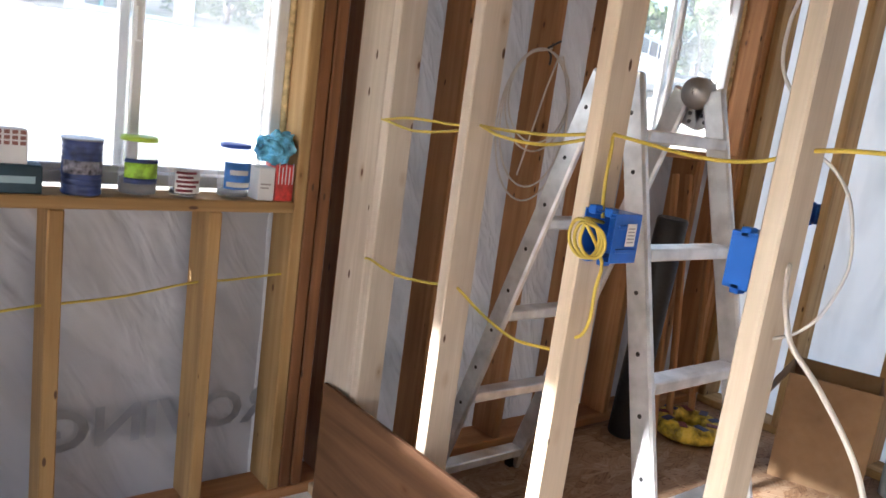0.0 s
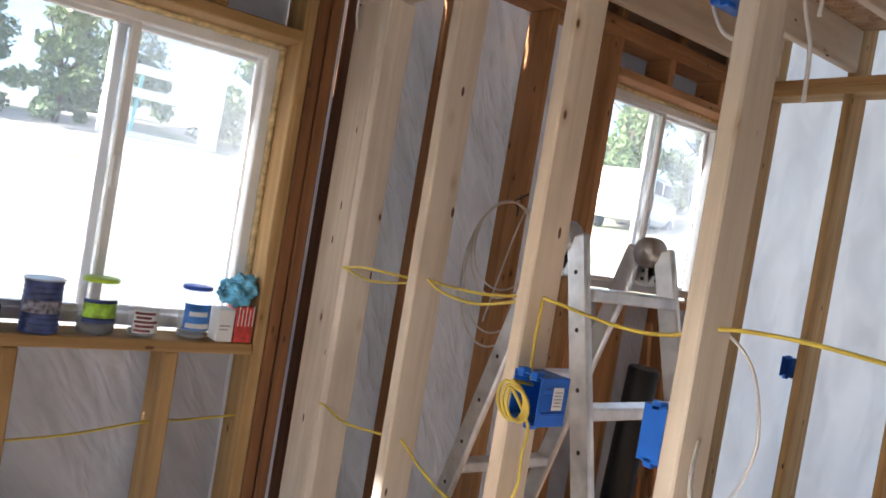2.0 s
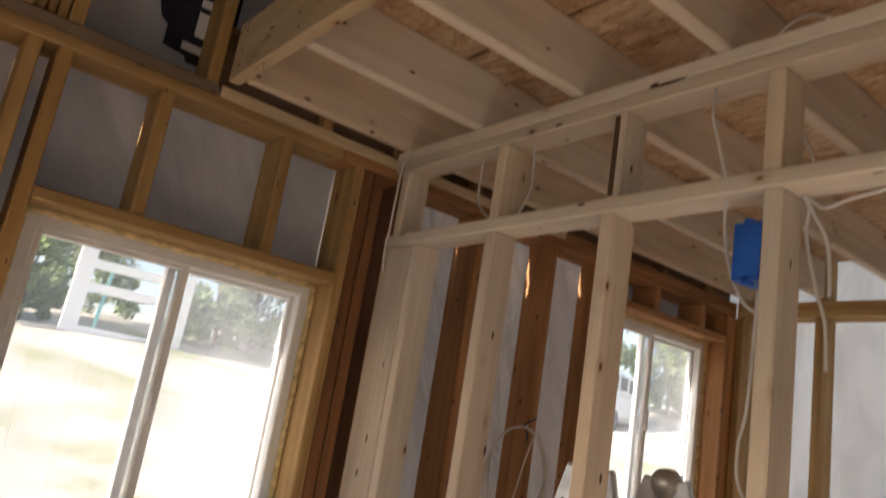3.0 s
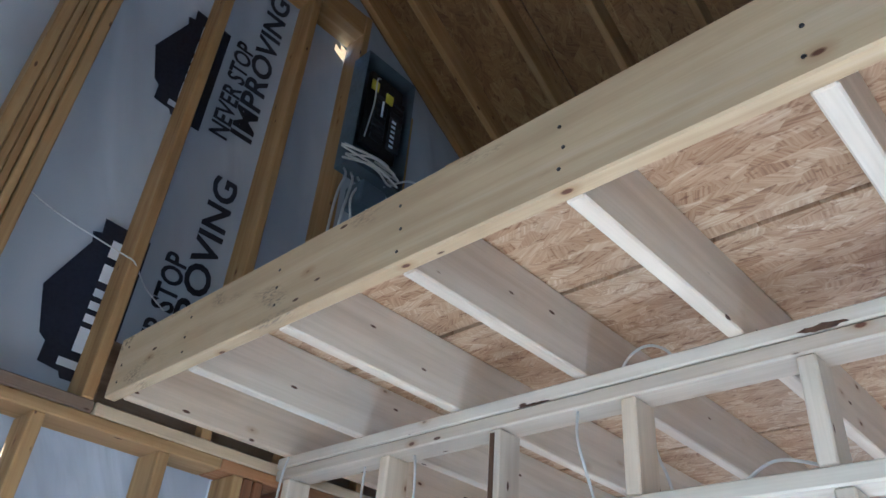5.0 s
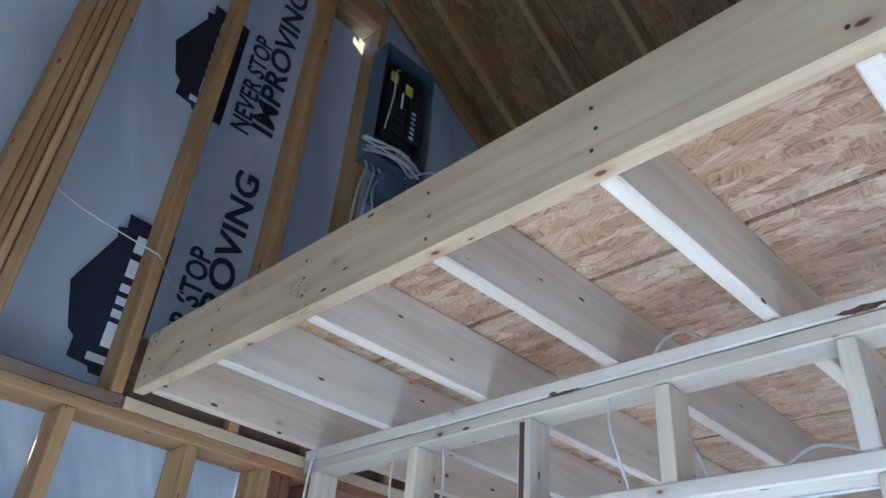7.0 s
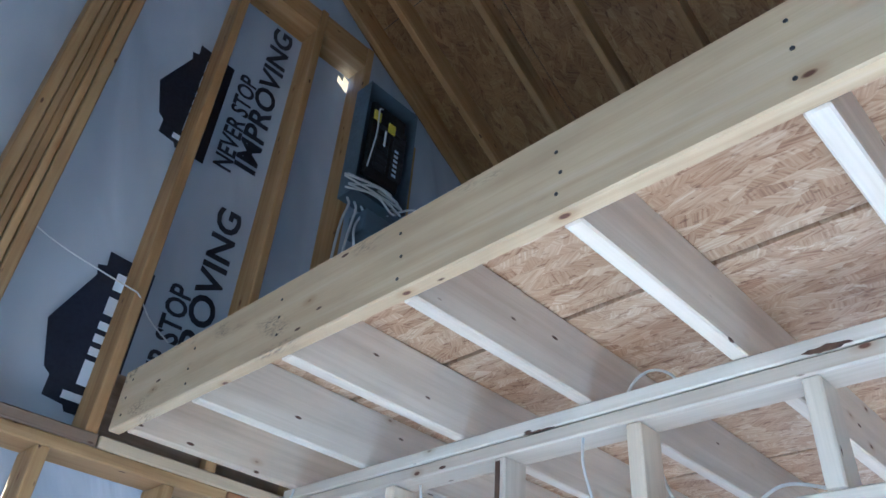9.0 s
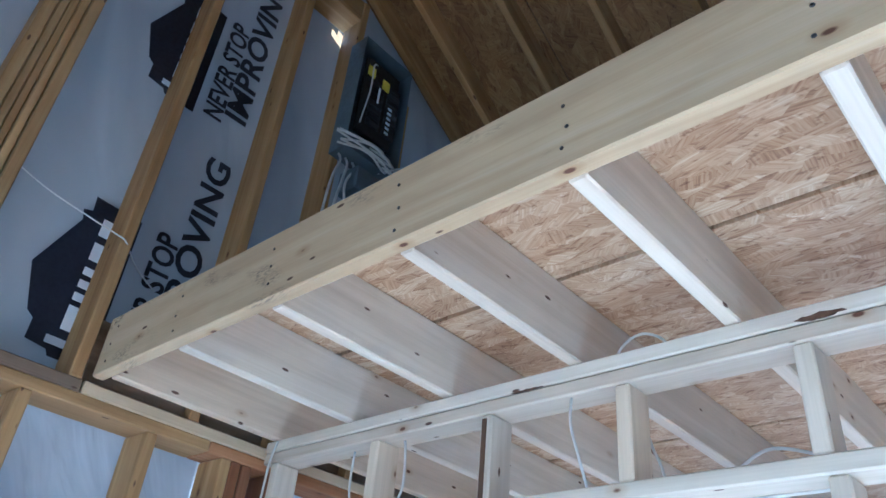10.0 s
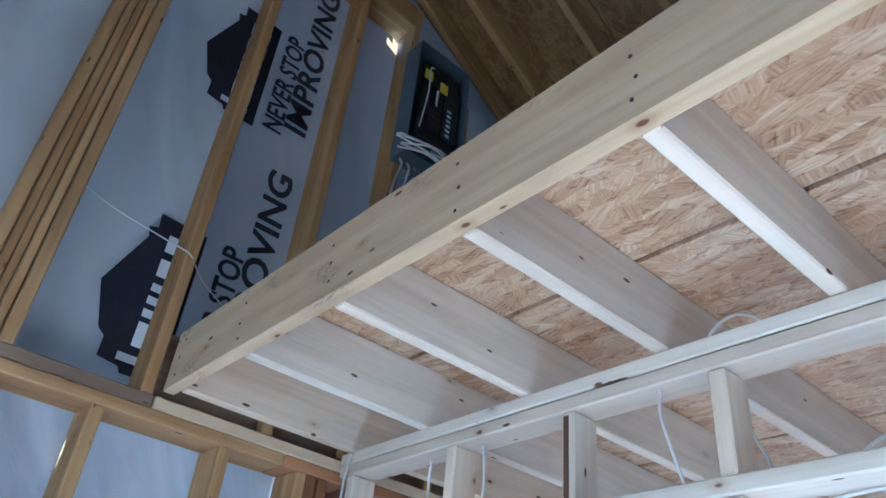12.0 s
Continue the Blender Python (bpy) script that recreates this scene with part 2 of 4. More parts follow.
FOAM = plain("yellow_foam", (0.7, 0.55, 0.28), 0.85, vary=0.2, scale=40, relief=0.8)
# the film paints a bright glare haze over the view outside
GLASS = hazy_pane("glare_glass", 0.1)
SCREENED = hazy_pane("screened_glass", 0.17)
ALU = brushed("ladder_aluminium", (0.86, 0.87, 0.88), 0.36)
DARKMETAL = plain("dark_steel", (0.05, 0.05, 0.055), 0.4, metal=0.6)
STEEL = brushed("steel", (0.55, 0.55, 0.55), 0.35)
BLUE = plain("blue_plastic", (0.02, 0.13, 0.55), 0.38, vary=0.12)
YELLOW = plain("yellow_cable_jacket", (0.58, 0.44, 0.06), 0.45, vary=0.1)
WHITECABLE = plain("white_cable_jacket", (0.62, 0.6, 0.56), 0.45, vary=0.08)
CARD = plain("cardboard", (0.24, 0.15, 0.075), 0.85, vary=0.12, scale=5, relief=0.15)
PANELGREY = plain("grey_enamel", (0.1, 0.125, 0.15), 0.42, vary=0.08)
BLACK = plain("black_plastic", (0.012, 0.012, 0.013), 0.5)
INK = plain("navy_ink", (0.012, 0.014, 0.028), 0.55)
FAINTINK = plain("ink_seen_through_sheet", (0.33, 0.345, 0.38), 0.5)
BARWHITE = plain("white_print", (0.72, 0.74, 0.78), 0.5, vary=0.04)
NAIL = plain("nail_steel", (0.06, 0.05, 0.045), 0.5, metal=0.7)


# ---- helpers for building ----
def link_mesh(name, bm, material, parent=None, label=""):
    me = bpy.data.meshes.new(name)
    bm.to_mesh(me)
    bm.free()
    if material:
        me.materials.append(material)
    ob = new(name, me)
    if parent:
        ob.parent = parent
    if label:
        ob["label"] = label
    return ob


def part(name, bm, material, parent, label=""):
    return link_mesh(name, bm, material, parent, label)


def thing(name, label, category, group="", kind="", at=None):
    ob = new(name)
    ob.empty_display_size = 0.05
    if at is not None:
        ob.matrix_basis = at
    return tagged(ob, label, category, group, kind)


def add_box(bm, lo, hi, bevel=0.0, m=None):
    lo, hi = Vector(lo), Vector(hi)
    size, mid = hi - lo, (hi + lo) / 2
    r = bmesh.ops.create_cube(bm, size=1.0, matrix=Matrix.Translation(mid) @ Matrix.Diagonal((*size, 1)))
    vs = r["verts"]
    if bevel:
        es = list({e for v in vs for e in v.link_edges})
        r = bmesh.ops.bevel(bm, geom=es, offset=min(bevel, min(size) * 0.45), segments=1, affect="EDGES")
        vs = list({v for f in r["faces"] for v in f.verts} | {v for v in vs if v.is_valid})
    if m is not None:
        bmesh.ops.transform(bm, matrix=m, verts=vs)
    return vs


def stick(name, lo, hi, material, parent, label="", bevel=0.004):
    """A sawn timber between two corners, its own x axis along the grain."""
    lo, hi = Vector(lo), Vector(hi)
    size, mid = hi - lo, (hi + lo) / 2
    axis = max(range(3), key=lambda i: size[i])
    rot = {0: Matrix.Identity(4), 1: pose(0, 0, 0, 0, 0, 90), 2: pose(0, 0, 0, 0, -90, 0)}[axis]
    local = [abs((rot.inverted().to_3x3() @ size)[i]) for i in range(3)]
    bm = bmesh.new()
    add_box(bm, [-c / 2 for c in local], [c / 2 for c in local], bevel)
    ob = part(name, bm, material, parent, label)
    ob.matrix_basis = Matrix.Translation(mid) @ rot
    return ob


def beam_between(name, a, b, w, h, material, parent, up=(0, 0, 1), label="", bevel=0.004):
    """A timber or bar from a to b, w wide and h deep (h along up)."""
    a, b = Vector(a), Vector(b)
    x = (b - a).normalized()
    y = Vector(up).cross(x).normalized()
    z = x.cross(y)
    m = Matrix((x, y, z)).transposed().to_4x4()
    m.translation = (a + b) / 2
    n = (b - a).length
    bm = bmesh.new()
    add_box(bm, (-n / 2, -w / 2, -h / 2), (n / 2, w / 2, h / 2), bevel)
    ob = part(name, bm, material, parent, label)
    ob.matrix_basis = m
    return ob


def smooth_path(points, steps=8):
    """Catmull-Rom through the points."""
    p = [Vector(q) for q in points]
    p = [2 * p[0] - p[1]] + p + [2 * p[-1] - p[-2]]
    res = []
    for i in range(1, len(p) - 2):
        for k in range(steps):
            t = k / steps
            a, b, c, d = p[i - 1], p[i], p[i + 1], p[i + 2]
            res.append(0.5 * (2 * b + (c - a) * t + (2 * a - 5 * b + 4 * c - d) * t * t + (3 * b - a - 3 * c + d) * t ** 3))
    res.append(p[-2])
    return res


def add_tube(bm, pts, radius, sides=8, flat=1.0, closed=False):
    """A tube along points."""
    pts = [Vector(q) for q in pts]
    n = len(pts)
    rings = []
    prev = None
    for i, q in enumerate(pts):
        d = (pts[(i + 1) % n] - pts[i - 1]) if closed else pts[min(i + 1, n - 1)] - pts[max(i - 1, 0)]
        d.normalize()
        if prev is None:
            ref = Vector((0, 0, 1)) if abs(d.z) < 0.9 else Vector((1, 0, 0))
            u = d.cross(ref).normalized()
        else:
            u = (prev - d * prev.dot(d)).normalized()
        prev = u
        v = d.cross(u)
        rings.append([bm.verts.new(q + (u * math.cos(a) + v * math.sin(a) * flat) * radius) for a in [2 * math.pi * k / sides for k in range(sides)]])
    for i in range(n if closed else n - 1):
        r0, r1 = rings[i], rings[(i + 1) % n]
        for k in range(sides):
            f = bm.faces.new((r0[k], r0[(k + 1) % sides], r1[(k + 1) % sides], r1[k]))
            f.smooth = True
    if not closed:
        bm.faces.new(rings[0][::-1])
        bm.faces.new(rings[-1])


def add_lathe(bm, profile, sides=28, m=None):
    """A turned shape from (radius, height) pairs."""
    rings = []
    for r, z in profile:
        rings.append([bm.verts.new((r * math.cos(2 * math.pi * k / sides), r * math.sin(2 * math.pi * k / sides), z)) for k in range(sides)])
    for a, b in zip(rings, rings[1:]):
        for k in range(sides):
            f = bm.faces.new((a[k], a[(k + 1) % sides], b[(k + 1) % sides], b[k]))
            f.smooth = True
    bm.faces.new(rings[0][::-1])
    bm.faces.new(rings[-1])
    if m is not None:
        bmesh.ops.transform(bm, matrix=m, verts=[v for ring in rings for v in ring])


def cable(name, points, radius, material, label, category="cable", steps=8, flat=1.0, group=""):
    bm = bmesh.new()
    add_tube(bm, smooth_path(points, steps), radius, 8, flat)
    return tagged(link_mesh(name, bm, material), label, category, group)


def lettering(name, text, length, cap, m, material, parent, label=""):
    """Words as a thin mesh, with Blender's own font."""
    cu = bpy.data.curves.new(name, "FONT")
    cu.body, cu.size, cu.extrude, cu.offset = text, 1.0, 0.0, 0.024
    cu.resolution_u = 3
    tmp = bpy.data.objects.new(name, cu)
    me = bpy.data.meshes.new_from_object(tmp)
    bpy.data.objects.remove(tmp)
    bpy.data.curves.remove(cu)
    xs, ys = [v.co.x for v in me.vertices], [v.co.y for v in me.vertices]
    me.transform(Matrix.Translation((-min(xs), -min(ys), 0)))
    me.transform(Matrix.Diagonal((length / (max(xs) - min(xs)), cap / (max(ys) - min(ys)), 1, 1)))
    me.materials.clear()
    me.materials.append(material)
    ob = new(name, me)
    ob.parent = parent
    ob.matrix_basis = m
    if label:
        ob["label"] = label
    return ob


# ---- the shell of the house ----
NORTH, EAST, WEST, SOUTH = 0.0, 2.25, -3.4, -5.2      # inner faces of the stud walls
FZ = 0.09                                             # top of the subfloor
DEEP = 0.14                                           # depth of the outer studs
RIDGE = -1.12
def roof_z(x):
    return 4.97 - 0.63 * x if x > RIDGE else 4.97 - 0.63 * (2 * RIDGE - x)

floor = thing("floor", "dusty strand-board subfloor of the unfinished house", "floor", kind="structure")
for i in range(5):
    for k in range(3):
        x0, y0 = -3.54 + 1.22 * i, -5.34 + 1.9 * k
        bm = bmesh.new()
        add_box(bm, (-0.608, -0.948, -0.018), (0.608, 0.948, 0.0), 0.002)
        # third row, out of view, is the pale reflector
        part("floor_panel", bm, BOUNCEFLOOR if i == 2 else SUBFLOOR, floor).location = (x0 + 0.61, y0 + 0.95, FZ)


def wrap_sheet(parent, to_world, u0, u1, v0, v1, seed, folds=0.006, tear=None, material=None):
    """Sheet of house wrap, a little slack; to_world turns (u, v, w) into a place, v1 may be a function of u."""
    bm = bmesh.new()
    nu, nv = max(2, int((u1 - u0) / 0.035)), 60
    rows = []
    for i in range(nu + 1):
        u = u0 + (u1 - u0) * i / nu
        top = v1(u) if callable(v1) else v1
        col = []
        for k in range(nv + 1):
            v = v0 + (top - v0) * k / nv
            w = noise.noise(Vector((u * 5 + v * 3.5 + seed, (v - u) * 1.1, seed))) * folds
            w += abs(noise.noise(Vector(((u + 0.8 * v) * 14, (v - u) * 2, seed + 5)))) * folds * 0.7
            col.append(bm.verts.new(to_world(u, v, w + folds * 0.8)))
        rows.append(col)
    for i in range(nu):
        for k in range(nv):
            if tear and math.dist((u0 + (u1 - u0) * (i + 0.5) / nu, (rows[i][k].co.z + rows[i][k + 1].co.z) / 2), tear) < 0.036:
                continue
            bm.faces.new((rows[i][k], rows[i + 1][k], rows[i + 1][k + 1], rows[i][k + 1])).smooth = True
    return part("house_wrap", bm, material or SHADEWRAP, parent)


def north_at(u, v, w):
    return (u, DEEP + 0.004 + w, v)

# openings of the two windows in the north wall: x0, x1, sill, head
W1 = (-1.045, -0.148, 1.072, 1.987)
W2 = (1.24, 2.165, 1.355, 2.25)

wall_north = thing("wall_north", "open stud wall of orange lumber with white house wrap behind", "wall", kind="structure")
P0, P1, P2 = 2.40, 2.438, 2.476
def stud_n(x, z0, z1, material=ORANGE):
    return stick("stud", (x, NORTH, z0), (x + 0.038, NORTH + DEEP, z1), material, wall_north)

for x0, x1 in ((-3.4, -1.6), (-1.598, EAST)):
    stick("plate", (x0, NORTH, FZ), (x1, NORTH + DEEP, FZ + 0.038), ORANGE, wall_north)
stick("plate", (-3.4, NORTH, P0), (-0.2, NORTH + DEEP, P1 - 0.001), GOLD, wall_north)
stick("plate", (-0.198, NORTH, P0), (EAST, NORTH + DEEP, P1 - 0.001), ORANGE, wall_north)
stick("plate", (-3.4, NORTH, P1), (-0.65, NORTH + DEEP, P2), GREYWOOD, wall_north)
stick("plate", (-0.646, NORTH - 0.002, P1), (0.9, NORTH + DEEP, P2), PALE, wall_north)
stick("plate", (0.902, NORTH, P1), (EAST, NORTH + DEEP, P2), ORANGE, wall_north)
for x in (-3.4, -2.99, -2.58, -2.17, -1.76, -1.35):
    stud_n(x, FZ + 0.039, P0 - 0.001)
# beside and below the first window
stud_n(-1.16, FZ + 0.039, P0 - 0.001, HONEY)
stud_n(-1.084, FZ + 0.039, P0 - 0.001, HONEY)
stud_n(-0.806, FZ + 0.039, W1[2] - 0.036, HONEY)
stud_n(-0.402, FZ + 0.039, W1[2] - 0.036, HONEY)
stud_n(-0.147, FZ + 0.039, P0 - 0.001, HONEY)
stick("sill_plate", (W1[0], NORTH - 0.006, W1[2] - 0.034), (W1[1], NORTH + DEEP, W1[2]), HONEY, wall_north)
stick("header_plate", (W1[0], NORTH - 0.003, W1[3]), (W1[1], NORTH + DEEP, W1[3] + 0.036), HONEY, wall_north)
stud_n(-0.806, W1[3] + 0.037, P0 - 0.001, HONEY)
stud_n(-0.418, W1[3] + 0.037, P0 - 0.001, HONEY)
# doubled studs where the partition meets the wall
stud_n(-0.107, FZ + 0.039, P0 - 0.001, DARKFIR)
stud_n(-0.064, FZ + 0.039, P0 - 0.001, DARKFIR)
stud_n(0.05, FZ + 0.039, P0 - 0.001, DARKFIR)
# between the partition and the second window
for x in (0.425, 0.828):
    stud_n(x, FZ + 0.039, P0 - 0.001)
stud_n(1.162, FZ + 0.039, P0 - 0.001)
stud_n(1.201, FZ + 0.039, P0 - 0.001)
stud_n(2.166, FZ + 0.039, P0 - 0.001)
stud_n(2.206, FZ + 0.039, P0 - 0.001)
stud_n(2.246, FZ + 0.039, P0 - 0.001)
stick("sill_plate", (W2[0], NORTH, W2[2] - 0.036), (W2[1], NORTH + DEEP, W2[2]), ORANGE, wall_north)
stick("header_plate", (W2[0], NORTH, W2[3]), (W2[1], NORTH + DEEP, W2[3] + 0.037), ORANGE, wall_north)
for x in (1.55, 1.93):
    stud_n(x, W2[3] + 0.038, P0 - 0.001)
    stud_n(x - 0.05, FZ + 0.039, W2[2] - 0.037)
stud_n(1.86, FZ + 0.039, W2[2] - 0.037)
# upper part of the north wall, beside the open loft
# dark board added behind the end joist to give the slot its shade
stick("rim_board", (-0.656, NORTH + 0.045, P2 + 0.001), (EAST, NORTH + 0.083, 2.69), GREYWOOD, wall_north)
UP = P2 + 0.001
def upper(x, z1, material=SHADEGOLD, y0=NORTH, w=0.038):
    stick("stud", (x, y0, UP), (x + w, NORTH + DEEP, z1), material, wall_north)
upper(-1.206, 5.6)
upper(-1.081, 5.58)
for x in (-1.166, -1.138, -1.11):
    upper(x, 5.55, HONEY if x == -1.138 else SHADEGOLD, NORTH + (0.028 if x == -1.138 else 0.016), 0.0265)
upper(-0.695, 4.92)
upper(-0.296, 4.84)
upper(0.014, 4.83)
upper(0.375, 4.4)
for x in (-3.2, -2.8, -2.4, -2.0, -1.6):
    upper(x, roof_z(x) - 0.05)
for x in (0.8, 1.2, 1.6, 2.0):
    upper(x, roof_z(x) - 0.05)
stick("top_plate", (-0.656, NORTH + 0.005, 4.685), (-0.297, NORTH + DEEP, 4.825), SHADEGOLD, wall_north)
stick("top_plate", (-0.257, NORTH + 0.002, 4.685), (0.013, NORTH + DEEP, 4.825), SHADEGOLD, wall_north)
# wrap in pieces round the windows
for j, (u0, u1, v0, v1) in enumerate(((-3.5, W1[0], 0.0, 2.46), (W1[0], W1[1], 0.0, W1[2] - 0.02), (W1[0], W1[1], W1[3] + 0.02, 2.46), (W1[1], W2[0], 0.0, 2.46),
                                      (W2[0], W2[1], 0.0, W2[2] - 0.02), (W2[0], W2[1], W2[3] + 0.02, 2.46), (W2[1], EAST + 0.14, 0.0, 2.46))):
    wrap_sheet(wall_north, north_at, u0, u1, v0, v1, 1.0, 0.003 if j in (2, 5) else 0.016, None, LITCRINKLED if j == 3 else LOOSEWRAP)
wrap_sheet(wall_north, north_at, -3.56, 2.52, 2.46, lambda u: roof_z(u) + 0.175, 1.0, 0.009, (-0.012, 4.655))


def sliding_window(name, label, win):
    """Two-pane white vinyl sliding window with foam in the gap round it."""
    x0, x1, z0, z1 = win
    w = thing(name, label, "window", kind="structure")
    y0, y1, g, t = DEEP - 0.03, DEEP + 0.05, 0.014, 0.036
    a, b, c, d = x0 + g, x1 - g, z0 + g, z1 - g
    bm = bmesh.new()
    for lo, hi in (((a, y0, c), (a + t, y1, d)), ((b - t, y0, c), (b, y1, d)), ((a + t, y0, c), (b - t, y1, c + t)), ((a + t, y0, d - t), (b - t, y1, d))):
        add_box(bm, lo, hi, 0.004)
    part("window_frame", bm, VINYL, w)
    m = (a + b) / 2
    for name_, p, q, yy, pm in (("sash", a + t - 0.01, m + 0.028, y0 + 0.008, GLASS), ("sash", m - 0.028, b - t + 0.01, y0 + 0.04, SCREENED)):
        s = 0.026
        bm = bmesh.new()
        lo_z, hi_z = c + t - 0.012, d - t + 0.012
        for lo, hi in (((p, yy, lo_z), (p + s, yy + 0.028, hi_z)), ((q - s, yy, lo_z), (q, yy + 0.028, hi_z)), ((p + s, yy, lo_z), (q - s, yy + 0.028, lo_z + s)), ((p + s, yy, hi_z - s), (q - s, yy + 0.028, hi_z))):
            add_box(bm, lo, hi, 0.003)
        sash = part(name_, bm, VINYL, w)
        bm = bmesh.new()
        add_box(bm, (p + s - 0.004, yy + 0.012, lo_z + s - 0.004), (q - s + 0.004, yy + 0.016, hi_z - s + 0.004))
        pane = part("pane", bm, pm, sash)
        pane.visible_shadow = False
    bm = bmesh.new()
    add_box(bm, (m + 0.004, y0 - 0.006, (c + d) / 2 - 0.06), (m + 0.02, y0 + 0.008, (c + d) / 2 + 0.03), 0.003)
    part("latch", bm, VINYL, w)
    # expanding foam, lumpy, in the gap
    bm = bmesh.new()
    rim = [(x0 + 0.006, z0 + 0.006), (x0 + 0.006, z1 - 0.006), (x1 - 0.006, z1 - 0.006), (x1 - 0.006, z0 + 0.006)]
    for i in range(1, 4):
        p, q = rim[i - 1], rim[i]
        n = 40
        pts = []
        for k in range(n + 1):
            f = k / n
            jig = noise.noise(Vector((p[0] * 7 + f * 23, p[1] * 5, 2))) * 0.006
            pts.append((p[0] + (q[0] - p[0]) * f + jig, y0 + jig * 1.4, p[1] + (q[1] - p[1]) * f + jig))
        add_tube(bm, pts, 0.011, 6)
    part("foam_bead", bm, FOAM, w, "lumpy yellow expanding foam")
    return w

window_1 = sliding_window("window_1", "white vinyl sliding window in the open stud wall, overlooking the yard", W1)
window_2 = sliding_window("window_2", "white vinyl sliding window behind the ladder", W2)

# east wall
wall_east = thing("wall_east", "open stud wall with shiny house wrap behind", "wall", kind="structure")
for z0, z1 in ((FZ, FZ + 0.038), (P0, P1 - 0.001), (P1, P2)):
    stick("plate", (EAST, -5.2, z0), (EAST + DEEP, -0.001, z1), GOLD, wall_east)
for k in range(13):
    y = -0.002 if k == 0 else -0.405 - 0.406 * (k - 1)
    stick("stud", (EAST, y - 0.038, FZ + 0.039), (EAST + DEEP, y, P0 - 0.001), GOLD, wall_east)
    stick("stud", (EAST, y - 0.038, P2 + 0.001), (EAST + DEEP, y, 3.6), GOLD, wall_east)
wrap_sheet(wall_east, lambda u, v, w: (EAST + DEEP + 0.004 + w, u, v), -5.35, 0.145, 0.0, 3.72, 7.0, 0.02, None, LITEASTWRAP)

# west and south walls, unfinished and out of view, added with openings that steer the daylight: y0, y1, z0, z1
wall_west = thing("wall_west", "unseen stud wall of golden lumber with house wrap, added to shape the daylight", "wall", kind="structure")
# invented openings: WA a slit for sun on the studs, WC for floor bounce
WA, WC = (-1.05, -0.2, 1.95, 2.26), (-3.1, -1.1, 0.04, 2.1)
for z0, z1 in ((FZ, FZ + 0.038), (P0, P2)):
    stick("plate", (WEST - DEEP, -5.2, z0), (WEST, 0, z1), GOLD, wall_west)
for y in (-0.04, -1.056, -3.14, -3.55, -3.95, -4.36, -4.74, -5.1):
    stick("stud", (WEST - DEEP, y - 0.038, FZ + 0.039), (WEST, y, P0 - 0.001), GOLD, wall_west)
for y in (-0.04, -0.45, -0.86, -1.27, -1.68, -2.09, -2.5, -2.9, -3.3, -3.7, -4.1, -4.5, -4.9):
    stick("stud", (WEST - DEEP, y - 0.038, P2 + 0.001), (WEST, y, 4.2), GOLD, wall_west)
stick("header_plate", (WEST - DEEP, WC[0], WC[3]), (WEST, WC[1], P0 - 0.001), GOLD, wall_west)
west_at = lambda u, v, w: (WEST - DEEP - 0.004 - w, u, v)
for u0, u1, v0, v1 in ((WA[1], 0.25, 0, 4.5), (WA[0], WA[1], 0, WA[2]), (WA[0], WA[1], WA[3], 4.5), (-1.1, WA[0], 0, 4.5), (WC[0], -1.1, 2.1, 4.5), (-5.35, WC[0], 0, 4.5)):
    wrap_sheet(wall_west, west_at, u0, u1, v0, v1, 3.0, 0.01)
wall_south = thing("wall_south", "unseen stud wall of golden lumber with house wrap, added to shape the daylight", "wall", kind="structure")
for k in range(14):
    x = WEST + 0.43 * k
    stick("stud", (x, SOUTH - DEEP, FZ + 0.039), (x + 0.038, SOUTH, P0 - 0.001), GOLD, wall_south)
stick("plate", (WEST, SOUTH - DEEP, P0), (EAST, SOUTH, P2), GOLD, wall_south)
south_at = lambda u, v, w: (u, SOUTH - DEEP - 0.004 - w, v)
wrap_sheet(wall_south, south_at, -3.5, 2.49, 0, lambda u: roof_z(u) + 0.12, 5.0, 0.008)

# roof: rafters and strand-board sheathing on two slopes
roof = thing("roof", "bare rafters under strand-board roof sheathing", "roof", kind="structure")
SL = math.hypot(1, 0.63)
for k in range(14):
    y = 0.225 - 0.4 * k
    if k == 0:
        y = 0.06
    for sx, xe in ((1, EAST + 0.3), (-1, WEST - 0.3)):
        a = Vector((RIDGE + 0.02 * sx, y - 0.019, roof_z(RIDGE) + 0.07 * SL))
        b = Vector((xe, y - 0.019, roof_z(xe) + 0.07 * SL))
        beam_between("rafter", a, b, 0.038, 0.14, SHADEGOLD, roof)
for k in range(6):
    for i in range(3):
        for sx in (1, -1):
            span = (EAST + 0.3 - RIDGE) / 3
            xa, xb = RIDGE + sx * span * i, RIDGE + sx * (span * (i + 1) - 0.004)
            y0 = 0.16 - 1.22 * k + (0.4 if i == 1 else 0)
            a = Vector((xa, y0 - 0.608, roof_z(xa) + 0.148 * SL))
            b = Vector((xb, y0 - 0.608, roof_z(xb) + 0.148 * SL))
            # sheathing takes the darkened board colour, shade included
            beam_between("roof_panel", a, b, 1.214, 0.012, OSB_SHADED, roof, bevel=0.001)
for sx, xe in ((1, EAST + 0.35), (-1, WEST - 0.35)):
    a = Vector((RIDGE - 0.03 * sx, -2.6, roof_z(RIDGE) + 0.17 * SL))
    b = Vector((xe, -2.6, roof_z(xe) + 0.17 * SL))
    beam_between("roofing_felt", a, b, 6.0, 0.02, BLACK, roof, bevel=0.0)
stick("ridge_board", (RIDGE - 0.019, -5.3, roof_z(RIDGE) - 0.02), (RIDGE + 0.019, 0.14, roof_z(RIDGE) + 0.17), GOLD, roof)

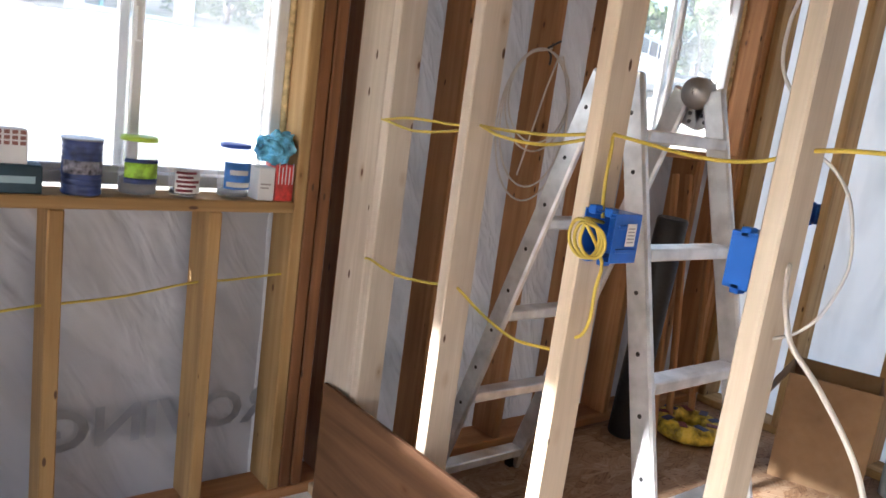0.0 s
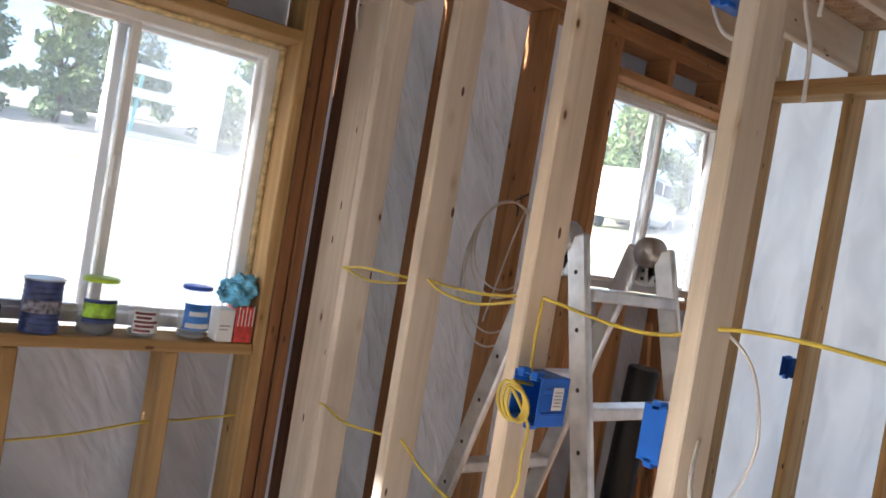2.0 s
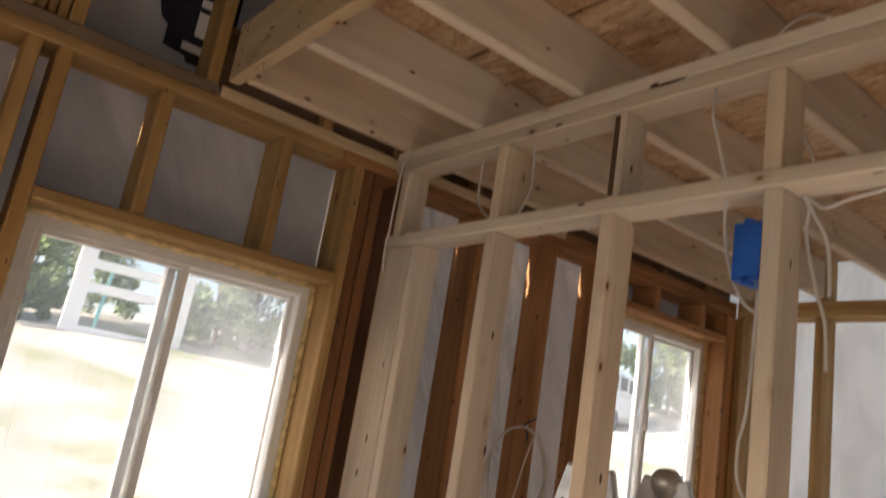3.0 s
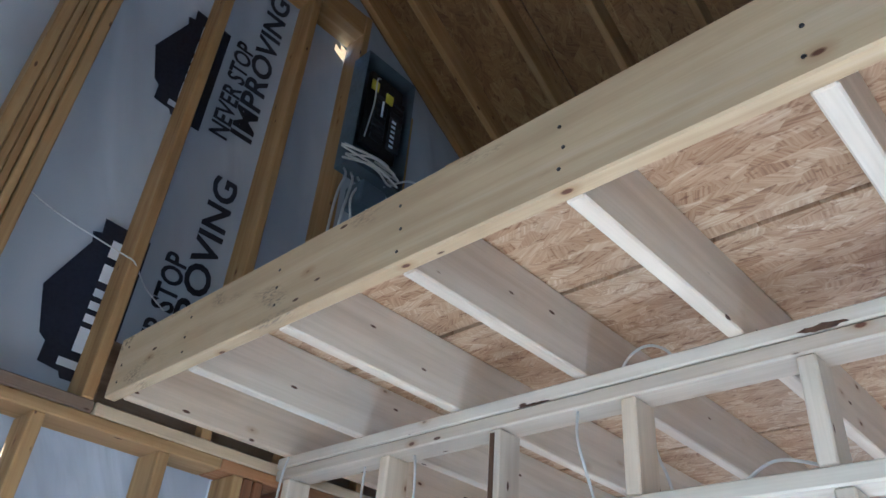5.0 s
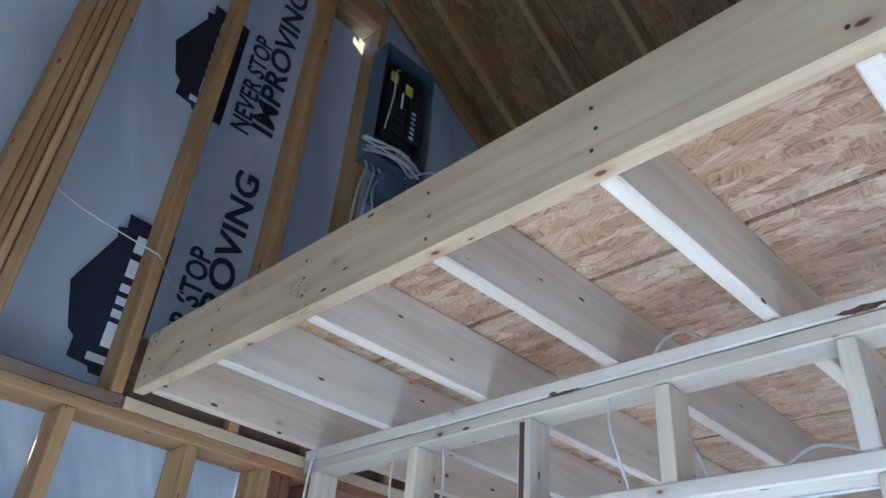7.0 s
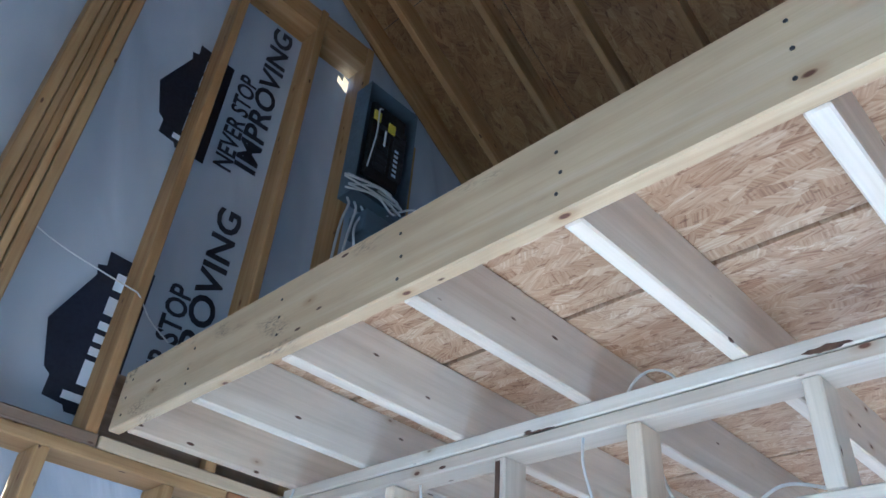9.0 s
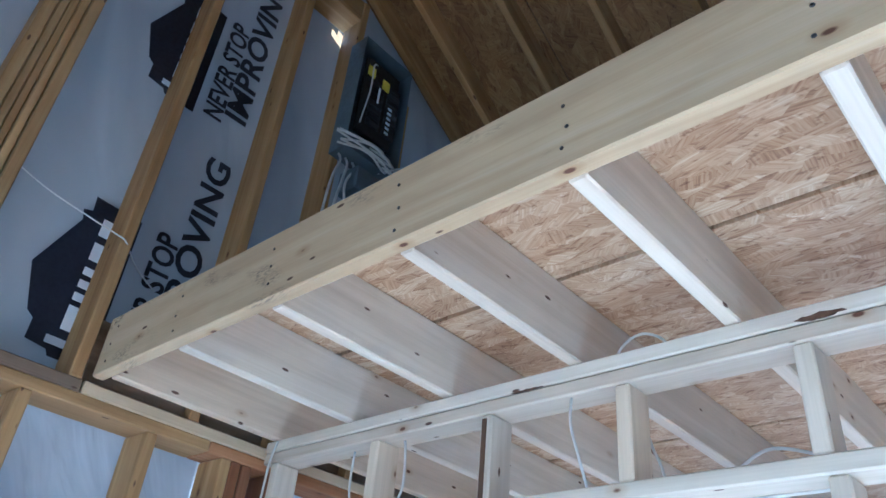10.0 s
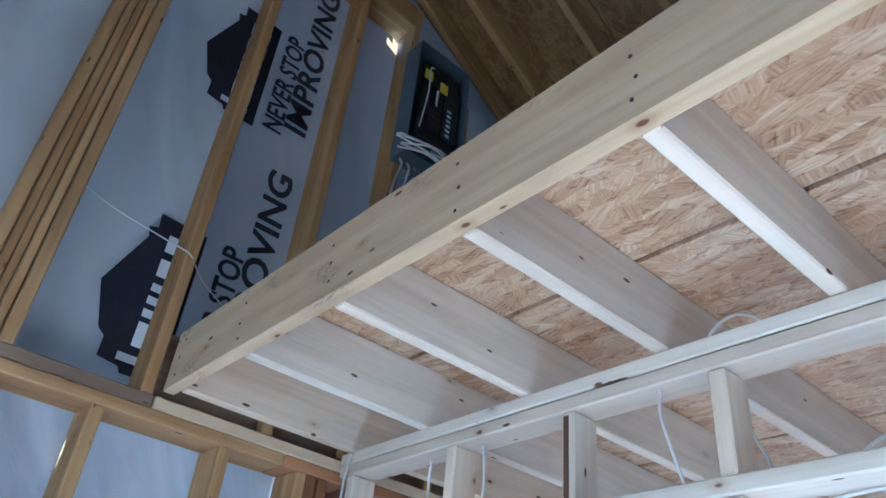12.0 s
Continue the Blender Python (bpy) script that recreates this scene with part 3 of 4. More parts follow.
# loft: edge beam, joists and deck
loft = thing("loft", "loft floor of pale joists under strand board", "loft", kind="structure")
LZ, JH = 2.49, 0.184
BX = -0.635
stick("beam", (BX, -5.19, LZ), (BX + 0.038, -0.004, LZ + JH + 0.008), BEAMWOOD, loft, "long pale edge beam")
JOISTS = (-0.045, -0.41, -0.814, -1.23, -1.626, -2.03, -2.456, -2.862, -3.268, -3.674, -4.08, -4.486, -4.892)
for y in JOISTS:
    stick("joist", (BX + 0.039, y - 0.038, LZ), (EAST - 0.002, y, LZ + JH), WHITEWOOD, loft)
for i, y in enumerate(JOISTS):
    for k, z in enumerate((0.036, 0.086, 0.142)):
        bm = bmesh.new()
        add_lathe(bm, [(0.0042, -0.0012), (0.0038, 0.0012), (0.001, 0.0014)], 8)
        part("nail", bm, NAIL, loft).matrix_basis = pose(BX - 0.0004, y - 0.019 + 0.006 * math.sin(5.3 * i + 2.1 * k), LZ + z + 0.007 * math.sin(3.7 * i + k), 0, -90, 0)
DECK = LZ + JH + 0.001
seams = (BX + 0.04, -0.094, 1.05, 2.28)
for i, (x0, x1) in enumerate(zip(seams, seams[1:])):
    for k in range(3):
        y1 = -0.005 - 2.44 * k
        y0 = max(y1 - 2.436, -5.19)
        bm = bmesh.new()
        sx, sy = x1 - x0 - 0.016, y1 - y0
        add_box(bm, (-sy / 2, -sx / 2, -0.009), (sy / 2, sx / 2, 0.009), 0.001)
        part("deck_panel", bm, OSB, loft).matrix_basis = pose((x0 + x1) / 2, (y0 + y1) / 2, DECK + 0.009, 0, 0, 90)

# dark strips added over the gaps so the seams look shadowed
for x in seams[1:-1]:
    stick("seam_batten", (x - 0.03, -5.18, DECK + 0.0185), (x + 0.03, -0.01, DECK + 0.03), BARK_AND_SEAM, loft)

# the partition of pale studs
partition = thing("wall_partition", "open partition of pale studs with cables drilled through", "wall", kind="structure")
PB = 2.148
PARTS = (-0.54, -0.952, -1.363, -1.775, -2.19, -2.6, -3.0)
def stud_p(y, z0, z1, x0=0.0, material=PALE, w=0.038):
    return stick("stud", (x0, y - w, z0), (x0 + 0.089, y, z1), material, partition)
stick("plate", (0.0, -3.2, FZ), (0.089, -0.001, FZ + 0.038), PALE, partition)
stud_p(-0.172, FZ + 0.039, PB - 0.001, 0.012, WHITEWOOD)
stick("stud", (0.012, -0.17, FZ + 0.039), (0.05, -0.012, PB - 0.001), WHITEWOOD, partition)
for y in PARTS:
    stud_p(y, FZ + 0.039, PB - 0.001, 0.0, WHITEWOOD if y > -0.9 else CREAM)
stick("plate", (-0.004, -3.2, PB), (0.089, -0.03, PB + 0.038), CREAM, partition)
for y in (-0.066, -0.542, -0.961, -1.357, -1.757, -2.17, -2.58):
    stud_p(y, PB + 0.039, 2.41, 0.0, CREAM)
beam_between("plate", (0.045, -3.2, 2.43), (0.045, -0.02, 2.43), 0.092, 0.037, CREAM, partition)
beam_between("plate", (0.043, -3.2, 2.469), (0.041, -0.02, 2.469), 0.089, 0.037, CREAM, partition)
# waney, barked edges left on some of the timbers
stick("bark_strip", (-0.0025, -0.984, 2.19), (0.0, -0.968, 2.4), BARK_AND_SEAM, partition, "dark strip of bark", 0.001)
for y0, y1, z0, z1 in ((-1.87, -1.77, 2.451, 2.463), (-1.16, -1.06, 2.4475, 2.4525), (-1.995, -1.968, 2.459, 2.471)):
    bm = bmesh.new()
    loops, n = [], 12
    for k in range(n + 1):
        f = k / n
        half = (z1 - z0) / 2 * (0.06 + math.sin(math.pi * f) ** 0.7) * (1 + 0.5 * noise.noise(Vector((f * 9, y0 * 31, 0))))
        mid = (z0 + z1) / 2 + (z1 - z0) * 0.35 * noise.noise(Vector((f * 5, y0 * 17, 4)))
        y = y0 + (y1 - y0) * f
        loops.append([bm.verts.new(p) for p in ((-0.0035, y, mid - half), (-0.0035, y, mid + half), (0.0, y, mid + half), (0.0, y, mid - half))])
    for p, q in zip(loops, loops[1:]):
        for k in range(4):
            bm.faces.new((p[k], p[(k + 1) % 4], q[(k + 1) % 4], q[k]))
    bm.faces.new(loops[0])
    bm.faces.new(loops[-1][::-1])
    part("bark_strip", bm, BARK_AND_SEAM, partition, "dark strip of bark")
bm = bmesh.new()
add_box(bm, (-0.61, -0.206, -0.006), (0.61, 0.206, 0.006), 0.001)
board = link_mesh("plywood_strip", bm, PLY)
board.matrix_basis = Matrix.Translation((-0.01, -0.672, 0.3)) @ pose(0, 0, 0, 90, 0, 90)
tagged(board, "brown plywood strip standing against the partition studs", "plywood")


# ---- the folding ladder ----
def folding_ladder():
    lad = thing("folding_ladder", "aluminium multi-position folding ladder standing open", "ladder")
    Z = Vector
    hl, hr = Z((0.372, -0.7, 1.54)), Z((0.738, -0.697, 1.54))
    legs = {"front": (Z((0.295, -1.185, FZ + 0.01)), Z((0.745, -1.18, FZ + 0.01))), "back": (Z((0.405, -0.14, FZ + 0.01)), Z((0.81, -0.14, FZ + 0.01)))}
    for key, (fl, fr) in legs.items():
        side = (fr - fl).normalized()
        sgn = -1 if key == "front" else 1
        lift = Z((0, sgn * 0.048, 0.01))
        for top, foot, s in ((hl + lift, fl, -1), (hr + lift, fr, 1)):
            d = (foot - top).normalized()
            rail = beam_between("rail", top, foot, 0.024, 0.066, ALU, lad, up=side.cross(d), bevel=0.006)
            bm = bmesh.new()
            add_box(bm, (-0.03, -0.018, -0.04), (0.03, 0.018, 0.012), 0.006)
            part("rubber_foot", bm, BLACK, rail).matrix_basis = rail.matrix_basis.inverted() @ Matrix.Translation(foot + Z((0, 0, 0.03)))
            # holes for the locking pins
            for k in range(9):
                q = top + d * (0.1 + 0.15 * k) + side * s * 0.0125
                bm = bmesh.new()
                add_lathe(bm, [(0.006, -0.0015), (0.006, 0.0015)], 10)
                part("pin_hole", bm, BLACK, rail).matrix_basis = rail.matrix_basis.inverted() @ Matrix.Translation(q - side * s * 0.001) @ side.to_track_quat("Z", "Y").to_matrix().to_4x4()
        for z in ((1.395, 1.11, 0.8, 0.495, 0.2) if key == "front" else (1.11, 0.8, 0.485, 0.17)):
            f = (1.54 - z) / (1.53 - FZ)
            a, b = (hl + lift).lerp(fl, f), (hr + lift).lerp(fr, f)
            wide = 0.075 if z > 1.3 else 0.06
            beam_between("rung", a + side * 0.012, b - side * 0.012, wide, 0.032, ALU, lad, bevel=0.004)
    for q in (hl, hr):
        bm = bmesh.new()
        add_lathe(bm, [(0.004, -0.046), (0.02, -0.043), (0.034, -0.036), (0.043, -0.025), (0.046, -0.012), (0.046, 0.02), (0.042, 0.028), (0.012, 0.03)], 28)
        hub = part("hinge", bm, STEEL, lad)
        hub.matrix_basis = Matrix.Translation(q) @ pose(0, 0, 0, 0, 90, 0)
        bm = bmesh.new()
        add_lathe(bm, [(0.026, 0.028), (0.03, 0.034), (0.028, 0.046), (0.012, 0.05)], 20)
        part("hinge_knob", bm, DARKMETAL, hub)
        for y in (-0.05, 0.05):
            bm = bmesh.new()
            add_box(bm, (-0.003, -0.03, -0.1), (0.003, 0.03, 0.005), 0.002)
            plate = part("hinge_plate", bm, STEEL, lad)
            plate.matrix_basis = Matrix.Translation(q + Z((0.02, 0, 0))) @ pose(0, 0, 0, 18 if y > 0 else -18, 0, 0)
            for k in range(3):
                bm = bmesh.new()
                add_lathe(bm, [(0.006, -0.006), (0.006, 0.006)], 10)
                part("rivet", bm, DARKMETAL, plate).matrix_basis = pose(0, 0.008 * (k % 2), -0.04 - 0.022 * k, 0, 90, 0)
    return lad

folding_ladder()


# ---- things on the window sill ----
SILL = W1[2] + 0.001
def turned(name, profile, material, parent, label="", sides=28):
    bm = bmesh.new()
    add_lathe(bm, profile, sides)
    return part(name, bm, material, parent, label)

def band(name, r, z0, z1, a0, a1, material, parent, label=""):
    """A label wrapped round a jar between two angles."""
    bm = bmesh.new()
    n = 14
    cols = []
    for i in range(n + 1):
        a = radians(a0 + (a1 - a0) * i / n)
        cols.append([bm.verts.new((rr * math.cos(a), rr * math.sin(a), z)) for rr, z in ((r, z0), (r, z1), (r + 0.0008, z1), (r + 0.0008, z0))])
    for p, q in zip(cols, cols[1:]):
        for k in range(4):
            bm.faces.new((p[k], q[k], q[(k + 1) % 4], p[(k + 1) % 4])).smooth = True
    bm.faces.new(cols[0][::-1])
    bm.faces.new(cols[-1])
    return part(name, bm, material, parent, label)

def clear_plastic(name, film):
    """Thin clear plastic: light passes straight through, with a little gloss and haze."""
    m, nt, bsdf = mat(name)
    bsdf.inputs["Base Color"].default_value = (0.85, 0.87, 0.88, 1)
    bsdf.inputs["Roughness"].default_value = 0.08
    thin = nt.nodes.new("ShaderNodeBsdfTransparent")
    n = tex(nt, "ShaderNodeTexNoise", coords(nt), Scale=20.0, Detail=4.0)
    mix = nt.nodes.new("ShaderNodeMixShader")
    nt.links.new(ramp(nt, n.outputs["Fac"], [(0.3, (film * 0.6,) * 3), (0.7, (film * 1.6,) * 3)]), mix.inputs["Fac"])
    nt.links.new(thin.outputs[0], mix.inputs[1])
    nt.links.new(bsdf.outputs[0], mix.inputs[2])
    nt.links.new(mix.outputs[0], nt.nodes["Material Output"].inputs["Surface"])
    return m

JARPLASTIC = clear_plastic("clear_jar_plastic", 0.08)
LIME = plain("lime_plastic", (0.42, 0.62, 0.03), 0.4)
GREENLABEL = plain("green_label", (0.3, 0.52, 0.04), 0.45, vary=0.35, scale=45)
NAVY = plain("navy_print", (0.03, 0.05, 0.16), 0.4, vary=0.3, scale=30)
BLUELABEL = plain("blue_label", (0.05, 0.2, 0.6), 0.4, vary=0.25, scale=30)
BLUELID = plain("blue_lid_plastic", (0.02, 0.08, 0.5), 0.35)
SCREWS = plain("loose_screws", (0.09, 0.085, 0.08), 0.45, metal=0.5, vary=0.4, scale=120, relief=1.0)
REDPRINT = plain("red_print", (0.6, 0.05, 0.04), 0.45, vary=0.2, scale=60)
DARKRED = plain("dark_red_label", (0.2, 0.03, 0.04), 0.45, vary=0.3, scale=60)
PAPER = plain("white_paper", (0.75, 0.74, 0.72), 0.7, vary=0.05)
BAGBLUE = plain("pale_blue_film", (0.16, 0.5, 0.85), 0.2, vary=0.42, scale=38)
TEAL = plain("dark_teal_card", (0.015, 0.05, 0.07), 0.55, vary=0.2)

# coffee can, ribbed
can = thing("metal_can", "ribbed navy blue metal can, open and without lid, on the sill", "can", at=pose(-0.727, 0.03, SILL))
prof = [(0.044, 0.0), (0.047, 0.003)]
for k in range(9):
    z = 0.012 + k * 0.0155
    prof += [(0.0475, z), (0.0445 if k in (0, 1, 2, 6, 7, 8) else 0.047, z + 0.006), (0.0475, z + 0.012)]
prof += [(0.0475, 0.156), (0.049, 0.158), (0.049, 0.16), (0.0465, 0.16), (0.0455, 0.15), (0.045, 0.02)]
prof = [(r, z * 0.87) for r, z in prof]
turned("can_body", prof, NAVY, can)
band("can_label", 0.0482, 0.054, 0.087, 200, 330, plain("faded_print", (0.25, 0.24, 0.28), 0.5, vary=0.5, scale=70), can, "faded printed band")
turned("can_rim", [(0.0485, 0.1365), (0.05, 0.138), (0.05, 0.141), (0.047, 0.141)], STEEL, can, "bare steel rim")

def jar(x, y, r, h, lid_mat, label_mat, label_text, fill, name_label, lz=(0.035, 0.1), tilt=0.0):
    j = thing("plastic_jar", name_label, "jar", at=pose(x, y, SILL, 0, 0, tilt))
    body = turned("jar_body", [(r * 0.85, 0.0), (r, 0.006), (r, h * 0.72), (r * 0.97, h * 0.8), (r * 0.86, h * 0.88), (r * 0.84, h * 0.93),
                               (r * 0.8, h * 0.93), (r * 0.82, h * 0.87), (r * 0.93, h * 0.79), (r * 0.96, h * 0.72), (r * 0.96, 0.01), (r * 0.8, 0.005)], JARPLASTIC, j)
    body.visible_shadow = False
    turned("contents", [(r * 0.9, 0.008), (r * 0.94, 0.02), (r * 0.94, fill), (r * 0.5, fill + 0.012), (r * 0.2, fill + 0.008)], SCREWS, j, "dark screws filling the jar part way")
    turned("lid", [(r * 0.9, h * 0.925), (r * 0.93, h * 0.93), (r * 0.93, h * 0.985), (r * 0.88, h), (r * 0.3, h)], lid_mat, j, label_text)
    band("jar_label", r + 0.0006, lz[0], lz[1], 215, 320, label_mat, j)
    return j

j1 = jar(-0.59, 0.035, 0.05, 0.155, LIME, GREENLABEL, "lime green screw lid", 0.045, "clear plastic jar of screws with lime lid and green label", (0.036, 0.1))
band("label_stripe", 0.0518, 0.09, 0.1, 215, 320, NAVY, j1)
band("label_stripe", 0.0518, 0.036, 0.05, 215, 320, NAVY, j1)
j2 = jar(-0.325, 0.04, 0.046, 0.155, BLUELID, BLUELABEL, "blue screw lid", 0.02, "clear plastic jar with blue lid and blue label", (0.03, 0.105))
band("label_stripe", 0.0478, 0.036, 0.05, 225, 310, PAPER, j2)
band("label_stripe", 0.0478, 0.07, 0.084, 235, 300, PAPER, j2)
small = thing("plastic_tub", "small clear tub with dark red printed label, no lid", "tub", at=pose(-0.468, 0.035, SILL))
b = turned("tub_body", [(0.036, 0), (0.04, 0.004), (0.042, 0.09), (0.039, 0.09), (0.037, 0.006), (0.03, 0.004)], JARPLASTIC, small)
b.visible_shadow = False
band("tub_label", 0.0425, 0.014, 0.078, 220, 325, PAPER, small)
for k in range(5):
    band("label_bar", 0.0435, 0.018 + 0.012 * k, 0.025 + 0.012 * k, 225 + 6 * (k % 2), 285 + 14 * (k % 3), DARKRED, small)
turned("contents", [(0.03, 0.006), (0.036, 0.01), (0.036, 0.02), (0.01, 0.024)], SCREWS, small)

def carton(name, label, x0, x1, y0, y1, h, material, z=SILL, turn=0.0, category="box"):
    c = thing(name, label, category, at=pose((x0 + x1) / 2, (y0 + y1) / 2, z, 0, 0, turn))
    sx, sy = (x1 - x0) / 2, (y1 - y0) / 2
    bm = bmesh.new()
    add_box(bm, (-sx, -sy, 0), (sx, sy, h), 0.002)
    part("carton_body", bm, material, c)
    for s in (-1, 1):
        bm = bmesh.new()
        add_box(bm, (-sx + 0.001, min(0, s * sy) + 0.001, h), (sx - 0.001, max(0, s * sy) - 0.001, h + 0.0012))
        part("flap", bm, material, c)
    return c, sx, sy
c, sx, sy = carton("paper_carton", "small plain white carton on the window sill", -0.266, -0.216, 0.0, 0.07, 0.095, PAPER)
bm = bmesh.new()
add_box(bm, (-0.018, -sy - 0.0008, 0.045), (0.014, -sy, 0.05))
add_box(bm, (-0.018, -sy - 0.0008, 0.035), (0.008, -sy, 0.039))
part("print_bars", bm, plain("grey_print", (0.4, 0.37, 0.35), 0.6), c)
c, sx, sy = carton("red_package", "red and white striped package on the window sill", -0.212, -0.156, 0.0, 0.08, 0.105, REDPRINT)
for k in range(5):
    bm = bmesh.new()
    add_box(bm, (-sx + 0.006 + 0.011 * k, -sy - 0.0008, 0.05), (-sx + 0.009 + 0.011 * k, -sy, 0.112 - 0.012 * (k % 2)))
    part("white_stripe", bm, PAPER, c)
c, sx, sy = carton("dark_box", "dark teal box with pale printed panel", -0.95, -0.82, 0.0, 0.08, 0.068, TEAL)
bm = bmesh.new()
add_box(bm, (-0.03, -sy - 0.0008, 0.025), (0.05, -sy, 0.042))
part("pale_panel", bm, plain("pale_print", (0.3, 0.42, 0.46), 0.5), c)
c, sx, sy = carton("checked_box", "small box with brown checked print", -0.925, -0.852, 0.005, 0.065, 0.08, PAPER, SILL + 0.0695)
for k in range(4):
    for i in range(3):
        bm = bmesh.new()
        add_box(bm, (-sx + 0.006 + 0.017 * k, -sy - 0.0008, 0.045 + 0.013 * i), (-sx + 0.018 + 0.017 * k, -sy, 0.054 + 0.013 * i))
        part("check", bm, plain("brown_check", (0.28, 0.12, 0.1), 0.5), c)

# crumpled film bag on the red package
bm = bmesh.new()
bmesh.ops.create_icosphere(bm, subdivisions=4, radius=0.05)
for v in bm.verts:
    p = v.co.copy()
    f = 1 + 0.5 * noise.noise(p * 38) + 0.35 * abs(noise.noise(p * 75))
    v.co = Vector((p.x * 1.05 * f, p.y * 0.8 * f, p.z * 0.85 * f))
bag = link_mesh("crumpled_bag", bm, BAGBLUE)
bag.location = (-0.2, 0.04, SILL + 0.105 + 0.048)
tagged(bag, "crumpled pale blue plastic bag on the red package", "plastic bag")

# ---- cables and boxes on the partition ----
YR = 0.0038
def ycable(points, label="yellow cable drilled through the partition studs"):
    return cable("yellow_cable", points, YR, YELLOW, label, "cable", group="yellow cables")
ycable([(0.016, -0.17, 1.35), (0.014, -0.205, 1.352), (0.0, -0.34, 1.366), (0.04, -0.486, 1.366), (0.045, -0.558, 1.376), (-0.005, -0.699, 1.36), (-0.01, -0.842, 1.356), (0.035, -0.934, 1.382), (0.045, -0.995, 1.4)])
ycable([(0.016, -0.17, 1.348), (0.014, -0.205, 1.346), (0.02, -0.34, 1.333), (0.045, -0.504, 1.355), (0.045, -0.558, 1.372), (0.03, -0.699, 1.373), (0.02, -0.842, 1.379), (0.04, -0.944, 1.394), (0.045, -0.995, 1.398),
        (0.05, -1.187, 1.38), (0.048, -1.309, 1.388), (0.05, -1.4, 1.418), (0.05, -1.54, 1.428), (0.05, -1.75, 1.42), (0.05, -2.09, 1.418)])
ycable([(0.014, -0.17, 0.938), (0.012, -0.205, 0.941), (0.01, -0.34, 0.931), (0.03, -0.486, 0.946), (0.04, -0.558, 0.961), (0.02, -0.699, 0.93), (0.005, -0.832, 0.912), (0.02, -0.924, 0.918), (0.035, -0.97, 0.923)])
# in the wall under the window
cable("yellow_cable", [(-1.6, 0.06, 0.74), (-1.0, 0.05, 0.76), (-0.82, 0.05, 0.775), (-0.62, 0.045, 0.79), (-0.42, 0.05, 0.82), (-0.3, 0.05, 0.825), (-0.128, 0.045, 0.84)], YR, YELLOW, "yellow cable running through the studs under the window", "cable", group="yellow cables")

def wall_box(name, label, origin, w, h, d, openings, at_turn=0.0):
    """A blue plastic electrical box: open front towards -x, nail flanges, ribs."""
    bx = thing(name, label, "electrical box", at=Matrix.Translation(origin) @ pose(0, 0, 0, 0, 0, at_turn))
    t = 0.003
    bm = bmesh.new()
    add_box(bm, (0, -w, 0), (d, -w + t, h), 0.001)
    add_box(bm, (0, -t, 0), (d, 0, h), 0.001)
    add_box(bm, (0, -w + t, 0), (d, -t, t), 0.001)
    add_box(bm, (0, -w + t, h - t), (d, -t, h), 0.001)
    add_box(bm, (d - t, -w + t, t), (d, -t, h - t))
    part("box_body", bm, BLUE, bx)
    for z in (0.006, h - 0.006):
        for k in range(openings):
            bm = bmesh.new()
            yc = -w * (k + 0.5) / openings
            add_box(bm, (-0.004, yc - 0.009, z - 0.014 if z < h / 2 else z - 0.004), (0.02, yc + 0.009, z + 0.004 if z < h / 2 else z + 0.014), 0.002)
            part("screw_ear", bm, BLUE, bx)
    for z in (0.022, h - 0.03):
        bm = bmesh.new()
        add_box(bm, (0.01, -w - 0.004, z), (d - 0.01, -w, z + 0.008), 0.001)
        part("rib", bm, BLUE, bx)
    return bx
boxa = wall_box("outlet_box", "blue double electrical box with coiled yellow cable on a stud", (-0.004, -0.991, 1.148), 0.082, 0.1, 0.082, 2)
bm = bmesh.new()
add_box(bm, (0.034, -0.0875, 0.036), (0.062, -0.0865, 0.082))
lab = part("box_sticker", bm, PAPER, boxa, "white sticker")
for k in range(5):
    bm = bmesh.new()
    add_box(bm, (0.038, -0.088, 0.043 + 0.007 * k), (0.058, -0.0874, 0.0455 + 0.007 * k))
    part("sticker_bar", bm, plain("grey_bars", (0.3, 0.3, 0.3), 0.6), lab)
boxb = wall_box("switch_box", "blue single electrical box nailed beside a stud", (0.012, -1.311, 1.17), 0.05, 0.1, 0.075, 1)
boxc = wall_box("switch_box", "blue single electrical box high on a stud under the plate", (0.012, -1.3, 1.965), 0.06, 0.12, 0.075, 1)
for z0, hh, ya, yb in ((1.17, 0.1, -1.36, -1.312), (1.965, 0.12, -1.359, -1.301)):
    bm = bmesh.new()
    add_box(bm, (0.008, ya, z0 + 0.001), (0.012, yb, z0 + hh - 0.001), 0.001)
    part("box_back", bm, BLUE, boxb if z0 < 1.5 else boxc).matrix_basis = (boxb if z0 < 1.5 else boxc).matrix_basis.inverted()
boxd = wall_box("outlet_box", "small blue electrical box on a stud of the far wall", (EAST - 0.01, -0.345, 1.105), 0.055, 0.09, 0.07, 1)
ycable([(0.045, -0.988, 1.396), (0.03, -1.003, 1.37), (0.02, -1.01, 1.31), (0.02, -1.015, 1.252), (0.02, -1.02, 1.23)], "yellow cable dropping into the blue box")
loops = []
for k in range(3):
    for i in range(13):
        a = radians(90 + 360 * i / 12)
        r = 0.04 - 0.004 * k
        loops.append((-0.03 - 0.008 * k - 0.004 * math.sin(a), -1.022 - 0.018 * k + r * math.cos(a), 1.19 + r * math.sin(a)))
    loops.pop()
cable("yellow_cable", [(0.03, -1.015, 1.22)] + loops + [(-0.01, -1.061, 1.149), (0, -1.048, 1.09), (0.015, -1.036, 1.02), (0.03, -1.01, 0.977), (0.036, -0.985, 0.961)], YR, YELLOW,
      "coiled yellow cable hanging out of the blue box", "cable", 3, group="yellow cables")

